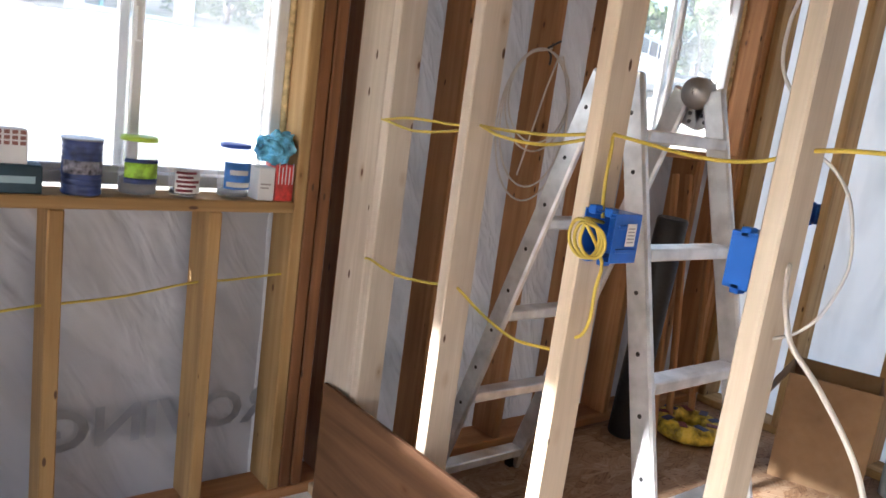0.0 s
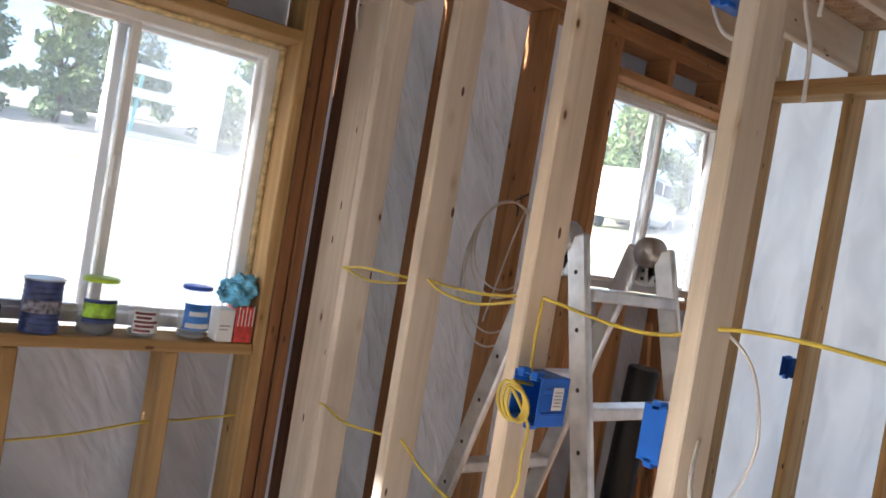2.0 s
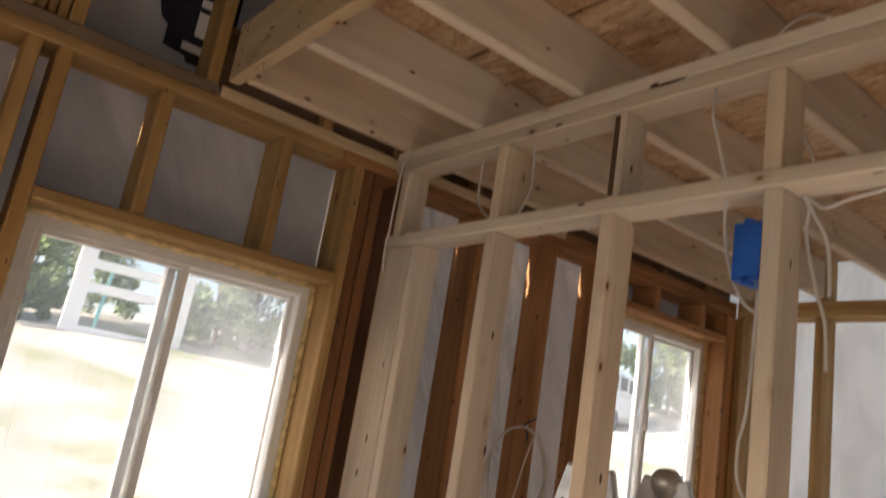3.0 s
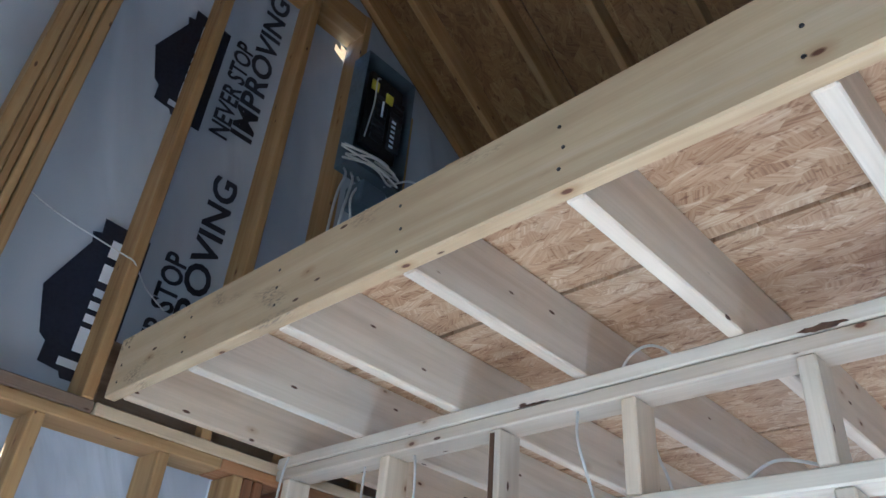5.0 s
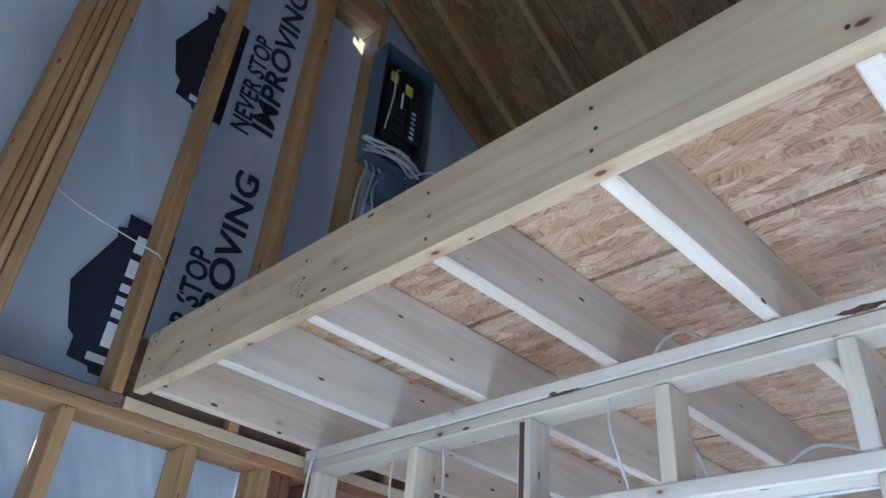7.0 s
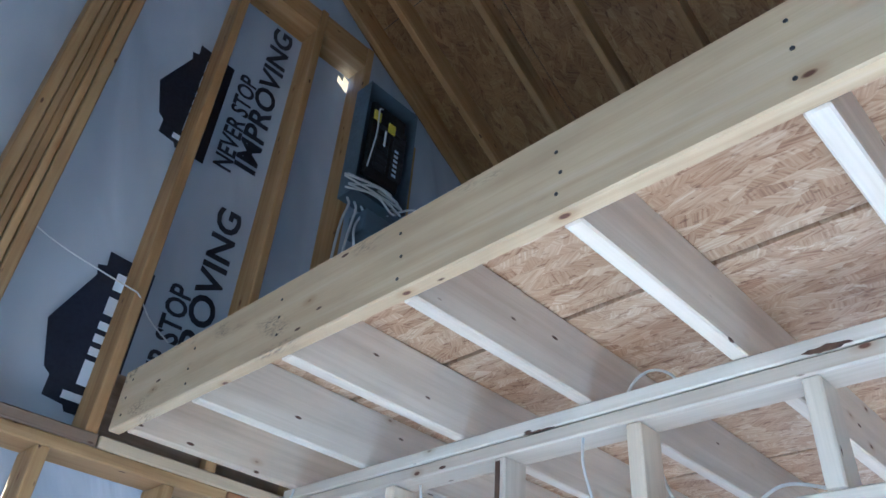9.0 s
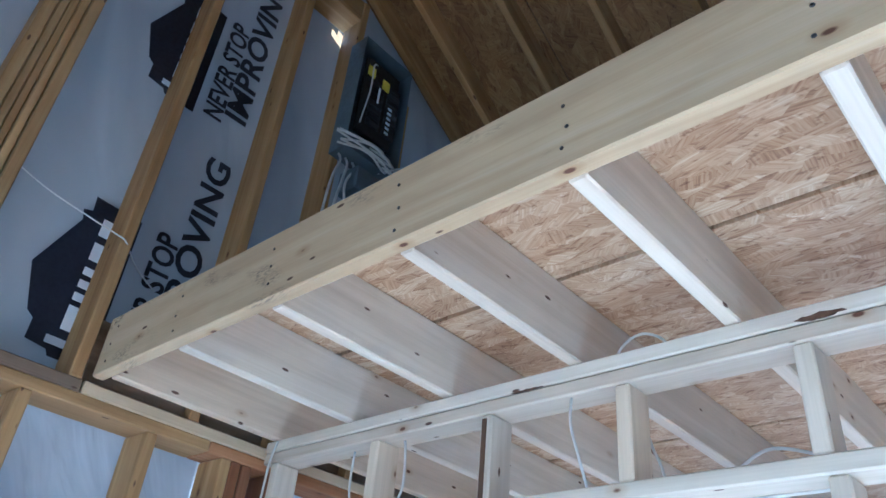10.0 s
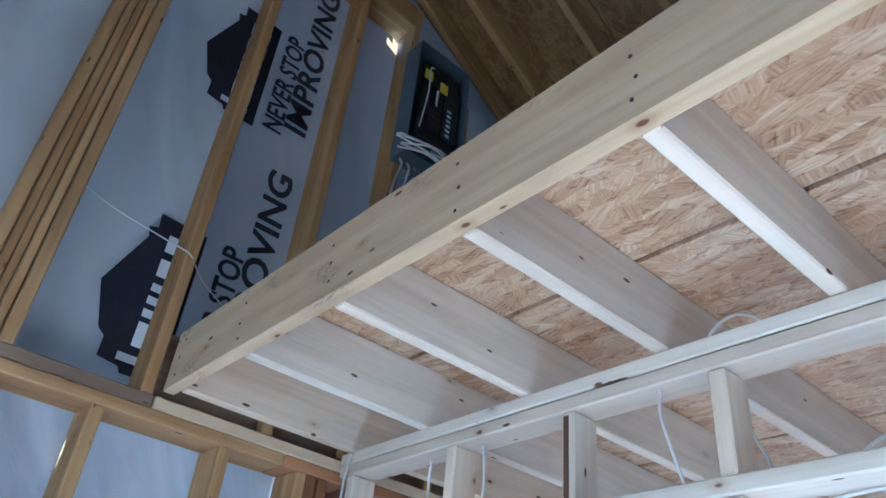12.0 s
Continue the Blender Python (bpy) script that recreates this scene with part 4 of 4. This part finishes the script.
# grey and white cables
COILCABLE = plain("beige_cable_jacket", (0.62, 0.57, 0.5), 0.45, vary=0.1)
def wcable(points, label, r=0.0036):
    return cable("white_cable", points, r, WHITECABLE, label, "cable", group="white cables")
ring = []
for k in range(4):
    for i in range(14):
        a = radians(90 + 360 * i / 14)
        rx, rz = 0.15 + 0.007 * k, (0.165, 0.18, 0.245, 0.27)[k]
        ring.append((0.765 - 0.012 * k + rx * math.cos(a), -0.03 - 0.008 * k, 1.65 - rz + rz * math.sin(a)))
cable("cable_coil", [(0.8, -0.02, 1.66)] + ring + [(0.7, -0.04, 1.2)], 0.0034, COILCABLE, "coil of thin white cable hung on a wall stud", "cable coil", 3)
tie = bmesh.new()
add_tube(tie, smooth_path([(0.775, -0.045, 1.6), (0.765, -0.055, 1.63), (0.77, -0.03, 1.655), (0.8, -0.02, 1.67), (0.83, -0.03, 1.69)], 6), 0.004, 6)
tagged(link_mesh("cable_tie", tie, DARKMETAL), "dark wire tie holding the cable coil", "wire")
wcable([(0.08, -1.39, 1.416), (0.1, -1.42, 1.388), (0.1, -1.45, 1.348), (0.1, -1.468, 1.288), (0.1, -1.472, 1.228), (0.1, -1.448, 1.151), (0.09, -1.418, 1.11), (0.05, -1.4, 1.098)], "grey cable looping from a stud", 0.003)
wcable([(0.05, -1.401, 1.228), (0, -1.43, 1.188), (-0.03, -1.456, 1.153), (-0.03, -1.473, 1.116), (-0.03, -1.522, 1.071), (-0.03, -1.581, 1.005), (-0.03, -1.619, 0.942), (-0.02, -1.65, 0.838), (0, -1.67, 0.588), (0.03, -1.68, 0.288), (0.045, -1.69, 0.028)], "white cable hanging down in front of a stud", 0.0046)
wcable([(0.25, -1.235, 2.48), (0.28, -1.21, 2.1), (0.3, -1.188, 1.76), (0.3, -1.172, 1.66), (0.3, -1.18, 1.57), (0.26, -1.27, 1.47), (0.12, -1.349, 1.418), (0.09, -1.362, 1.408)], "white cable hanging in a loose bow behind a stud", 0.004)
wcable([(0.03, -1.263, 2.15), (0.03, -1.268, 2.074), (0.03, -1.285, 1.994), (0.03, -1.317, 1.926), (0.035, -1.354, 1.9), (0.04, -1.366, 1.898)], "white cable from the plate down to a stud")
wcable([(0.06, -1.41, 2.147), (0.07, -1.421, 2.12), (0.07, -1.419, 2.06), (0.07, -1.441, 1.956), (0.07, -1.46, 1.89), (0.07, -1.465, 1.8)], "white cables hanging from the partition plate")
wcable([(0.06, -1.415, 2.147), (0.07, -1.43, 2.11), (0.07, -1.458, 2.05), (0.07, -1.466, 1.968), (0.07, -1.466, 1.94)], "white cables hanging from the partition plate")
wcable([(0.06, -1.415, 2.147), (0.07, -1.45, 2.118), (0.07, -1.496, 2.128), (0.075, -1.59, 2.142), (0.08, -1.79, 2.146)], "white cable running along the partition plate")
wcable([(-0.01, -0.09, 2.48), (-0.015, -0.075, 2.4), (-0.015, -0.067, 2.2), (-0.008, -0.053, 2.1), (0.03, -0.022, 2.05)], "thin white cable running down the corner post", 0.004)
wcable([(0.05, -0.422, 2.412), (0.05, -0.42, 2.32), (0.05, -0.434, 2.258), (0.05, -0.478, 2.215), (0.05, -0.513, 2.188)], "white cable hanging between the partition plates")
wcable([(0.05, -0.638, 2.412), (0.05, -0.646, 2.36), (0.05, -0.648, 2.278), (0.05, -0.624, 2.228), (0.05, -0.597, 2.188)], "white cable hanging between the partition plates")
wcable([(0.02, -1.228, 2.42), (0, -1.238, 2.34), (0, -1.258, 2.26), (0.02, -1.268, 2.19)], "white cable hanging between the partition plates")
wcable([(0.1, -1.289, 2.48), (0.1, -1.324, 2.555), (0.1, -1.383, 2.579), (0.1, -1.44, 2.545), (0.1, -1.45, 2.48)], "white cable bow above the partition plate")
wcable([(0.16, -1.334, 2.4), (0.12, -1.38, 2.3), (0.1, -1.407, 2.25), (0.1, -1.42, 2.2), (0.08, -1.43, 2.18)], "white cable curling down to the lower partition plate")
wcable([(0.07, -1.57, 2.19), (0.1, -1.644, 2.245), (0.1, -1.73, 2.225), (0.08, -1.79, 2.19)], "white cable bowing over the lower partition plate")

# ---- things on the floor behind the partition ----
box = thing("cardboard_box", "open brown cardboard box standing on the subfloor", "cardboard box", at=pose(2.005, -0.745, FZ, 0, 0, 22))
BW, BL, BH = 0.15, 0.17, 0.45
for nm, lo, hi in (("box_wall", (-BW, -BL, 0), (-BW + 0.004, BL, BH)), ("box_wall", (BW - 0.004, -BL, 0), (BW, BL, BH)), ("box_wall", (-BW + 0.004, -BL, 0), (BW - 0.004, -BL + 0.004, BH)),
                   ("box_wall", (-BW + 0.004, BL - 0.004, 0), (BW - 0.004, BL, BH)), ("box_bottom", (-BW + 0.004, -BL + 0.004, 0.001), (BW - 0.004, BL - 0.004, 0.005))):
    bm = bmesh.new()
    add_box(bm, lo, hi, 0.001)
    part(nm, bm, CARD, box)
for m, w in ((Matrix.Translation((0, BL, BH)) @ pose(0, 0, 0, -62, 0, 0), 0.14),):
    bm = bmesh.new()
    add_box(bm, (-BW + 0.004, 0, -0.002), (BW - 0.004, w, 0.002), 0.001)
    part("flap", bm, CARD, box).matrix_basis = m

coil = thing("cable_package", "coil of yellow cable wrapped in printed film, on the floor", "cable coil", at=pose(1.8, -0.25, FZ))
bm = bmesh.new()
pts = [(0.115 * math.cos(2 * math.pi * k / 40), 0.115 * math.sin(2 * math.pi * k / 40), 0.042) for k in range(40)]
add_tube(bm, pts, 0.042, 14, 1.0, True)
for v in bm.verts:
    v.co += v.co.normalized() * noise.noise(v.co * 60) * 0.006
part("wrapped_coil", bm, plain("printed_film", (0.62, 0.46, 0.05), 0.3, vary=0.4, scale=24), coil)
for k in range(9):
    a = 2 * math.pi * k / 9
    bm = bmesh.new()
    add_box(bm, (-0.03, -0.018, 0), (0.03, 0.018, 0.003), 0.001)
    part("printed_patch", bm, DARKRED if k % 2 else NAVY, coil).matrix_basis = pose(0.115 * math.cos(a), 0.115 * math.sin(a), 0.083, 0, 0, math.degrees(a) + 25)

bottle = thing("spray_bottle", "grey plastic bottle on the floor beside the box", "bottle", at=pose(2.14, -0.99, FZ))
turned("bottle_body", [(0.035, 0), (0.04, 0.006), (0.04, 0.15), (0.03, 0.18), (0.014, 0.2), (0.014, 0.22)], plain("grey_bottle", (0.3, 0.33, 0.36), 0.35), bottle)
turned("cap", [(0.018, 0.215), (0.018, 0.25), (0.012, 0.255)], BLACK, bottle)

roll = thing("felt_roll", "black roll of roofing felt leaning in the corner", "roll", at=pose(1.5, -0.12, FZ, 3, 0, 0))
turned("felt_sheet", [(0.03, 0), (0.06, 0.001), (0.065, 0.01), (0.065, 0.98), (0.06, 0.99), (0.03, 0.985)], BLACK, roll)
for x0, dx, y0 in ((1.62, 0.06, -0.1), (1.76, 0.05, -0.08), (1.9, 0.1, -0.1)):
    slat = thing("wood_strip", "narrow orange wood strip leaning against the wall", "wood strip", group="leaning strips")
    beam_between("strip", (x0, y0 - 0.1, FZ), (x0 + dx, y0 + 0.08, 1.25), 0.02, 0.035, ORANGE, slat)
post = thing("scrap_stud", "short golden lumber offcut standing behind the box", "lumber")
beam_between("offcut", (2.2, -0.98, FZ), (2.22, -0.98, 0.68), 0.06, 0.038, GOLD, post)

# ---- the electrical panel ----
panel = thing("breaker_panel", "open grey breaker panel without its cover, cables hanging below", "electrical panel")
px0, px1, pz0, pz1, py = -0.006, 0.306, 3.79, 4.475, -0.11
t = 0.003
for nm, lo, hi in (("panel_side", (px0, py, pz0), (px0 + t, 0.0, pz1)), ("panel_side", (px1 - t, py, pz0), (px1, 0.0, pz1)), ("panel_end", (px0 + t, py, pz0), (px1 - t, 0.0, pz0 + t)),
                   ("panel_end", (px0 + t, py, pz1 - t), (px1 - t, 0.0, pz1)), ("panel_back", (px0 + t, -t, pz0 + t), (px1 - t, 0, pz1 - t))):
    bm = bmesh.new()
    add_box(bm, lo, hi)
    part(nm, bm, PANELGREY, panel)
bm = bmesh.new()
add_box(bm, (px0 + 0.05, py + 0.02, pz0 + 0.14), (px1 - 0.05, py + 0.05, pz1 - 0.08), 0.006)
inner = part("breaker_block", bm, BLACK, panel)
for k in range(8):
    for s in (0, 1):
        bm = bmesh.new()
        add_box(bm, (px0 + 0.09 + 0.1 * s, py + 0.006, pz0 + 0.2 + 0.04 * k), (px0 + 0.165 + 0.1 * s, py + 0.02, pz0 + 0.232 + 0.04 * k), 0.003)
        part("breaker", bm, DARKMETAL, panel)
for k in range(6):
    bm = bmesh.new()
    add_box(bm, (px0 + 0.2, py + 0.0045, pz0 + 0.21 + 0.03 * k), (px0 + 0.225, py + 0.0058, pz0 + 0.225 + 0.03 * k))
    part("breaker_mark", bm, BARWHITE, panel)
YTAG = plain("yellow_sticker", (0.75, 0.62, 0.04), 0.45)
for x, z, s in ((0.04, pz1 - 0.215, 0.045), (0.135, pz1 - 0.235, 0.045)):
    bm = bmesh.new()
    add_box(bm, (x, py - 0.001, z), (x + s, py + 0.006, z + 0.06), 0.002)
    part("yellow_tag", bm, YTAG, panel)
bm = bmesh.new()
add_box(bm, (0.12, py + 0.001, pz1 - 0.34), (0.132, py + 0.006, pz1 - 0.24), 0.002)
part("white_bar", bm, BARWHITE, panel)
rng = random.Random(4)
def panel_wire(points, r=0.0055):
    return cable("panel_cable", points, r, WHITECABLE, "loose white cable hanging from the breaker panel", "cable", group="panel cables")
for k in range(7):
    x = 0.0 + 0.04 * k
    panel_wire([(x + 0.02, py + 0.07, pz0 + 0.0), (x, py + 0.02, pz0 - 0.08), (x - 0.02 + rng.uniform(-0.03, 0.03), py + 0.0, pz0 - 0.2), (x - 0.03 + rng.uniform(-0.04, 0.04), py - 0.02, pz0 - 0.4), (x, -0.03, pz0 - 0.8), (x, -0.03, pz0 - 1.05)])
for k in range(6):
    z = pz0 - 0.07 + 0.018 * k
    panel_wire([(0.27 - 0.03 * k, py + 0.03, z + 0.1), (0.2 + rng.uniform(-0.05, 0.05), py - 0.05, z + 0.02), (0.08, py - 0.07, z + rng.uniform(-0.03, 0.04)), (-0.06 - 0.014 * (k % 3), py - 0.04, z + rng.uniform(-0.02, 0.05))], 0.005)
panel_wire([(0.22, py + 0.03, pz0 + 0.0), (0.32, py - 0.04, pz0 + 0.06), (0.385, py - 0.04, pz0 + 0.02), (0.35, py - 0.04, pz0 - 0.1), (0.25, py - 0.04, pz0 - 0.14), (0.15, py - 0.03, pz0 - 0.25)], 0.005)
panel_wire([(0.1, py + 0.02, pz1 - 0.1), (0.06, py - 0.01, pz1 - 0.16), (0.07, py + 0.0, pz1 - 0.3), (0.06, py + 0.02, pz1 - 0.5)], 0.004)
bm = bmesh.new()
add_box(bm, (0.06, -0.14, pz0 - 0.2), (0.2, -0.02, pz0 - 0.08), 0.006)
tagged(link_mesh("junction_box", bm, PANELGREY), "small grey metal junction box under the breaker panel", "electrical box")


# ---- print on the house wrap ----
# words run up the wall: text x axis = up, text y axis = towards -x
YW = DEEP - 0.006
def up_wall(x, z):
    m = Matrix(((0, -1, 0), (0, 0, -1), (1, 0, 0))).to_4x4()
    m.translation = (x, YW, z)
    return m
def slogan(z):
    lettering("wrap_print", "NEVER STOP", 0.545, 0.088, up_wall(-0.452, z), INK, wall_north, "bold dark print")
    lettering("wrap_print", "IMPROVING", 0.9, 0.108, up_wall(-0.345, z + 0.055), INK, wall_north, "bold dark print")
def emblem(x, z):
    """House-shaped mark with white bars where lettering would be; it lies on its side, roof towards -x."""
    bm = bmesh.new()
    outline = [(0, 0), (0, 0.13), (0.02, 0.14), (0.03, 0.21), (0.1, 0.21), (0.12, 0.235), (0.28, 0.28), (0.5, 0.19), (0.54, 0.2), (0.55, 0.17), (0.61, 0.175), (0.6, 0)]
    bm.faces.new([bm.verts.new((u, v, 0)) for u, v in outline])
    e = part("wrap_emblem", bm, INK, wall_north, "dark house-shaped printed mark")
    e.matrix_basis = up_wall(x, z) @ Matrix.Diagonal((0.94, 0.98, 1, 1))
    for k, (u, w) in enumerate(((0.04, 0.028), (0.1, 0.09), (0.21, 0.03), (0.26, 0.03), (0.31, 0.03), (0.37, 0.07), (0.47, 0.07))):
        bm = bmesh.new()
        add_box(bm, (u, 0.04, 0.0006), (u + w, 0.125 if k else 0.155, 0.0012))
        part("white_bar", bm, BARWHITE, e)
for z in (2.582, 3.706):
    slogan(z)
emblem(-0.605, 2.552)
emblem(-0.575, 3.672)
# the same print on lower bands, seen faintly from behind, mirrored
m = Matrix(((-1, 0, 0), (0, 0, 1), (0, 1, 0))).to_4x4()
m.translation = (0.2, DEEP - 0.001, 0.31)
lettering("wrap_print", "IMPROVING", 0.98, 0.125, m, FAINTINK, wall_north, "faint mirrored print seen through the sheet")
cable("string", [(-1.12, 0.1, 3.1), (-0.95, 0.09, 3.04), (-0.8, 0.03, 2.98), (-0.715, -0.003, 2.95), (-0.68, -0.003, 2.94), (-0.6, 0.06, 2.91), (-0.5, 0.1, 2.88)], 0.0025, WHITECABLE, "thin white string stapled across the upper studs", "string")

# ---- outside ----
m_, nt_, bs_ = mat("dry_ground")
n1 = tex(nt_, "ShaderNodeTexNoise", coords(nt_, (1, 1, 1), (0, 0, 0), False), Scale=0.35, Detail=8.0)
n2 = tex(nt_, "ShaderNodeTexNoise", coords(nt_, (1, 1, 1), (0, 0, 0), False), Scale=6.0, Detail=6.0)
col = ramp(nt_, n1.outputs["Fac"], [(0.36, (0.3, 0.33, 0.17)), (0.46, (0.5, 0.47, 0.38)), (0.6, (0.62, 0.58, 0.5))])
col = mixcol(nt_, "MULTIPLY", 0.4, col, ramp(nt_, n2.outputs["Fac"], [(0.3, (0.5, 0.5, 0.5)), (0.65, (1, 1, 1))]))
nt_.links.new(col, bs_.inputs["Base Color"])
bs_.inputs["Roughness"].default_value = 0.95
GROUND = m_
bm = bmesh.new()
N = 60
grid = []
for i in range(N + 1):
    row = []
    for k in range(N + 1):
        x, y = (i / N * 2 - 1), (k / N * 2 - 1)
        x, y = 300 * x * abs(x), 300 * y * abs(y)
        far = max(0, math.hypot(x, y) - 6)
        z = -0.55 + 0.172 * min(far, 30) + noise.noise(Vector((x * 0.08, y * 0.08, 3))) * min(0.8, far * 0.06)
        row.append(bm.verts.new((x, y, z)))
    grid.append(row)
for i in range(N):
    for k in range(N):
        bm.faces.new((grid[i][k], grid[i + 1][k], grid[i + 1][k + 1], grid[i][k + 1])).smooth = True
tagged(link_mesh("ground", bm, GROUND), "pale dry yard with patches of grass", "ground", kind="structure")

def leaf_material(name, a, b):
    m, nt, bsdf = mat(name)
    g = nt.nodes.new("ShaderNodeNewGeometry")
    nt.links.new(ramp(nt, g.outputs["Random Per Island"], [(0.0, a), (1.0, b)]), bsdf.inputs["Base Color"])
    bsdf.inputs["Roughness"].default_value = 0.6
    return m
LEAF = leaf_material("leaves", (0.08, 0.13, 0.04), (0.2, 0.28, 0.1))
BARK = lumber("bark", (0.06, 0.045, 0.03), (0.1, 0.075, 0.05), (0.15, 0.12, 0.09))

def tree(x, y, h, r, seed, label):
    rr = random.Random(seed)
    tr = thing("tree", label, "tree", group="trees beyond the yard", at=pose(x, y, -0.75 + 0.172 * min(30, math.hypot(x, y) - 6)))
    bm = bmesh.new()
    add_tube(bm, smooth_path([(0, 0, 0), (0.1, 0.05, h * 0.3), (-0.05, 0.1, h * 0.6), (0.05, 0, h * 0.85)], 5), 0.09, 8)
    for k in range(7):
        a, z = rr.uniform(0, 6.28), h * rr.uniform(0.2, 0.7)
        add_tube(bm, [(0, 0, z), (math.cos(a) * r * 0.4, math.sin(a) * r * 0.4, z + h * 0.1), (math.cos(a) * r * 0.75, math.sin(a) * r * 0.75, z + h * 0.22)], 0.035, 6)
    part("trunk", bm, BARK, tr)
    verts, faces = [], []
    clumps = []
    for k in range(46):
        a, u = rr.uniform(0, 6.28), rr.random()
        z = h * (0.12 + 0.85 * u)
        q = r * math.sqrt(rr.random()) * (1.05 - 0.75 * u ** 1.6)
        clumps.append((math.cos(a) * q, math.sin(a) * q, z, r * rr.uniform(0.16, 0.34)))
    for cx, cy, cz, cr in clumps:
        for i in range(120):
            d = Vector((rr.gauss(0, 1), rr.gauss(0, 1), rr.gauss(0, 1))).normalized() * cr * rr.uniform(0.4, 1.05)
            c = Vector((cx, cy, cz)) + d
            s = rr.uniform(0.07, 0.16)
            u = Vector((rr.gauss(0, 1), rr.gauss(0, 1), rr.gauss(0, 1))).normalized()
            w = u.cross(Vector((rr.gauss(0, 1), rr.gauss(0, 1), rr.gauss(0, 1)))).normalized()
            n = len(verts)
            verts += [c - u * s, c + w * s * 0.5, c + u * s, c - w * s * 0.5]
            faces.append((n, n + 1, n + 2, n + 3))
    me = bpy.data.meshes.new("crown")
    me.from_pydata([tuple(v) for v in verts], [], faces)
    me.materials.append(LEAF)
    ob = new("crown", me)
    ob.parent = tr
    return tr
for k, (x, y, h, r) in enumerate(((2.75, 24.5, 4.3, 1.15), (0.4, 26.0, 4.0, 1.5), (-1.8, 25.0, 4.0, 1.5), (5.0, 28.0, 5.6, 2.0), (9.3, 25.0, 3.7, 1.7), (11.2, 26.0, 5.2, 2.0), (14.5, 25.0, 5.0, 2.2),
                                  (20.2, 16.2, 4.2, 1.4), (23.0, 18.0, 5.0, 2.0), (25.5, 16.5, 4.8, 1.8), (28.5, 18.0, 5.2, 2.2), (18.0, 22.0, 5.4, 2.2), (-5.0, 27.0, 5.0, 2.2), (32.0, 18.0, 5.6, 2.4))):
    tree(x, y, h, r, 11 + k, "leafy green shrub tree at the edge of the yard")

# white timber frame standing at the far side of the yard
WHITEPAINT = plain("white_paint", (0.8, 0.8, 0.78), 0.45, vary=0.05)
fr = thing("timber_frame", "tall white painted timber frame across the yard", "frame")
for x, w in ((4.06, 0.5), (7.3, 0.6)):
    beam_between("frame_post", (x - 0.03, 23.4, 2.3), (x + 0.09, 23.4, 7.2), w, 0.2, WHITEPAINT, fr, (0, 1, 0))
for z in (2.82, 4.23, 4.98, 6.6):
    f = (z - 2.3) / 4.9 * 0.12 - 0.03
    beam_between("frame_bar", (4.3 + f, 23.4, z), (7.0 + f, 23.4, z), 0.15, 0.3, WHITEPAINT, fr)
beam_between("frame_brace", (4.75, 23.45, 2.5), (4.95, 23.45, 4.95), 0.1, 0.1, plain("teal_paint", (0.2, 0.5, 0.5), 0.5), fr, (0, 1, 0))

# a white van far off
van = thing("parked_van", "white van parked far off by the trees", "van", at=pose(19.6, 15.0, 2.5, 0, 0, 20))
bm = bmesh.new()
add_box(bm, (-2.0, -0.85, 0.35), (2.0, 0.85, 1.3), 0.15)
add_box(bm, (-1.9, -0.8, 1.25), (1.2, 0.8, 2.0), 0.15)
part("van_body", bm, WHITEPAINT, van)
for x in (-1.3, -0.35, 0.6):
    bm = bmesh.new()
    add_box(bm, (x - 0.36, -0.825, 1.38), (x + 0.36, -0.79, 1.82), 0.02)
    part("van_window", bm, DARKMETAL, van)
for x in (-1.25, 1.25):
    for y in (-0.8, 0.8):
        bm = bmesh.new()
        add_lathe(bm, [(0.2, -0.1), (0.33, -0.1), (0.33, 0.1), (0.2, 0.1)], 20)
        part("wheel", bm, BLACK, van).matrix_basis = pose(x, y, 0.33, 90, 0, 0)
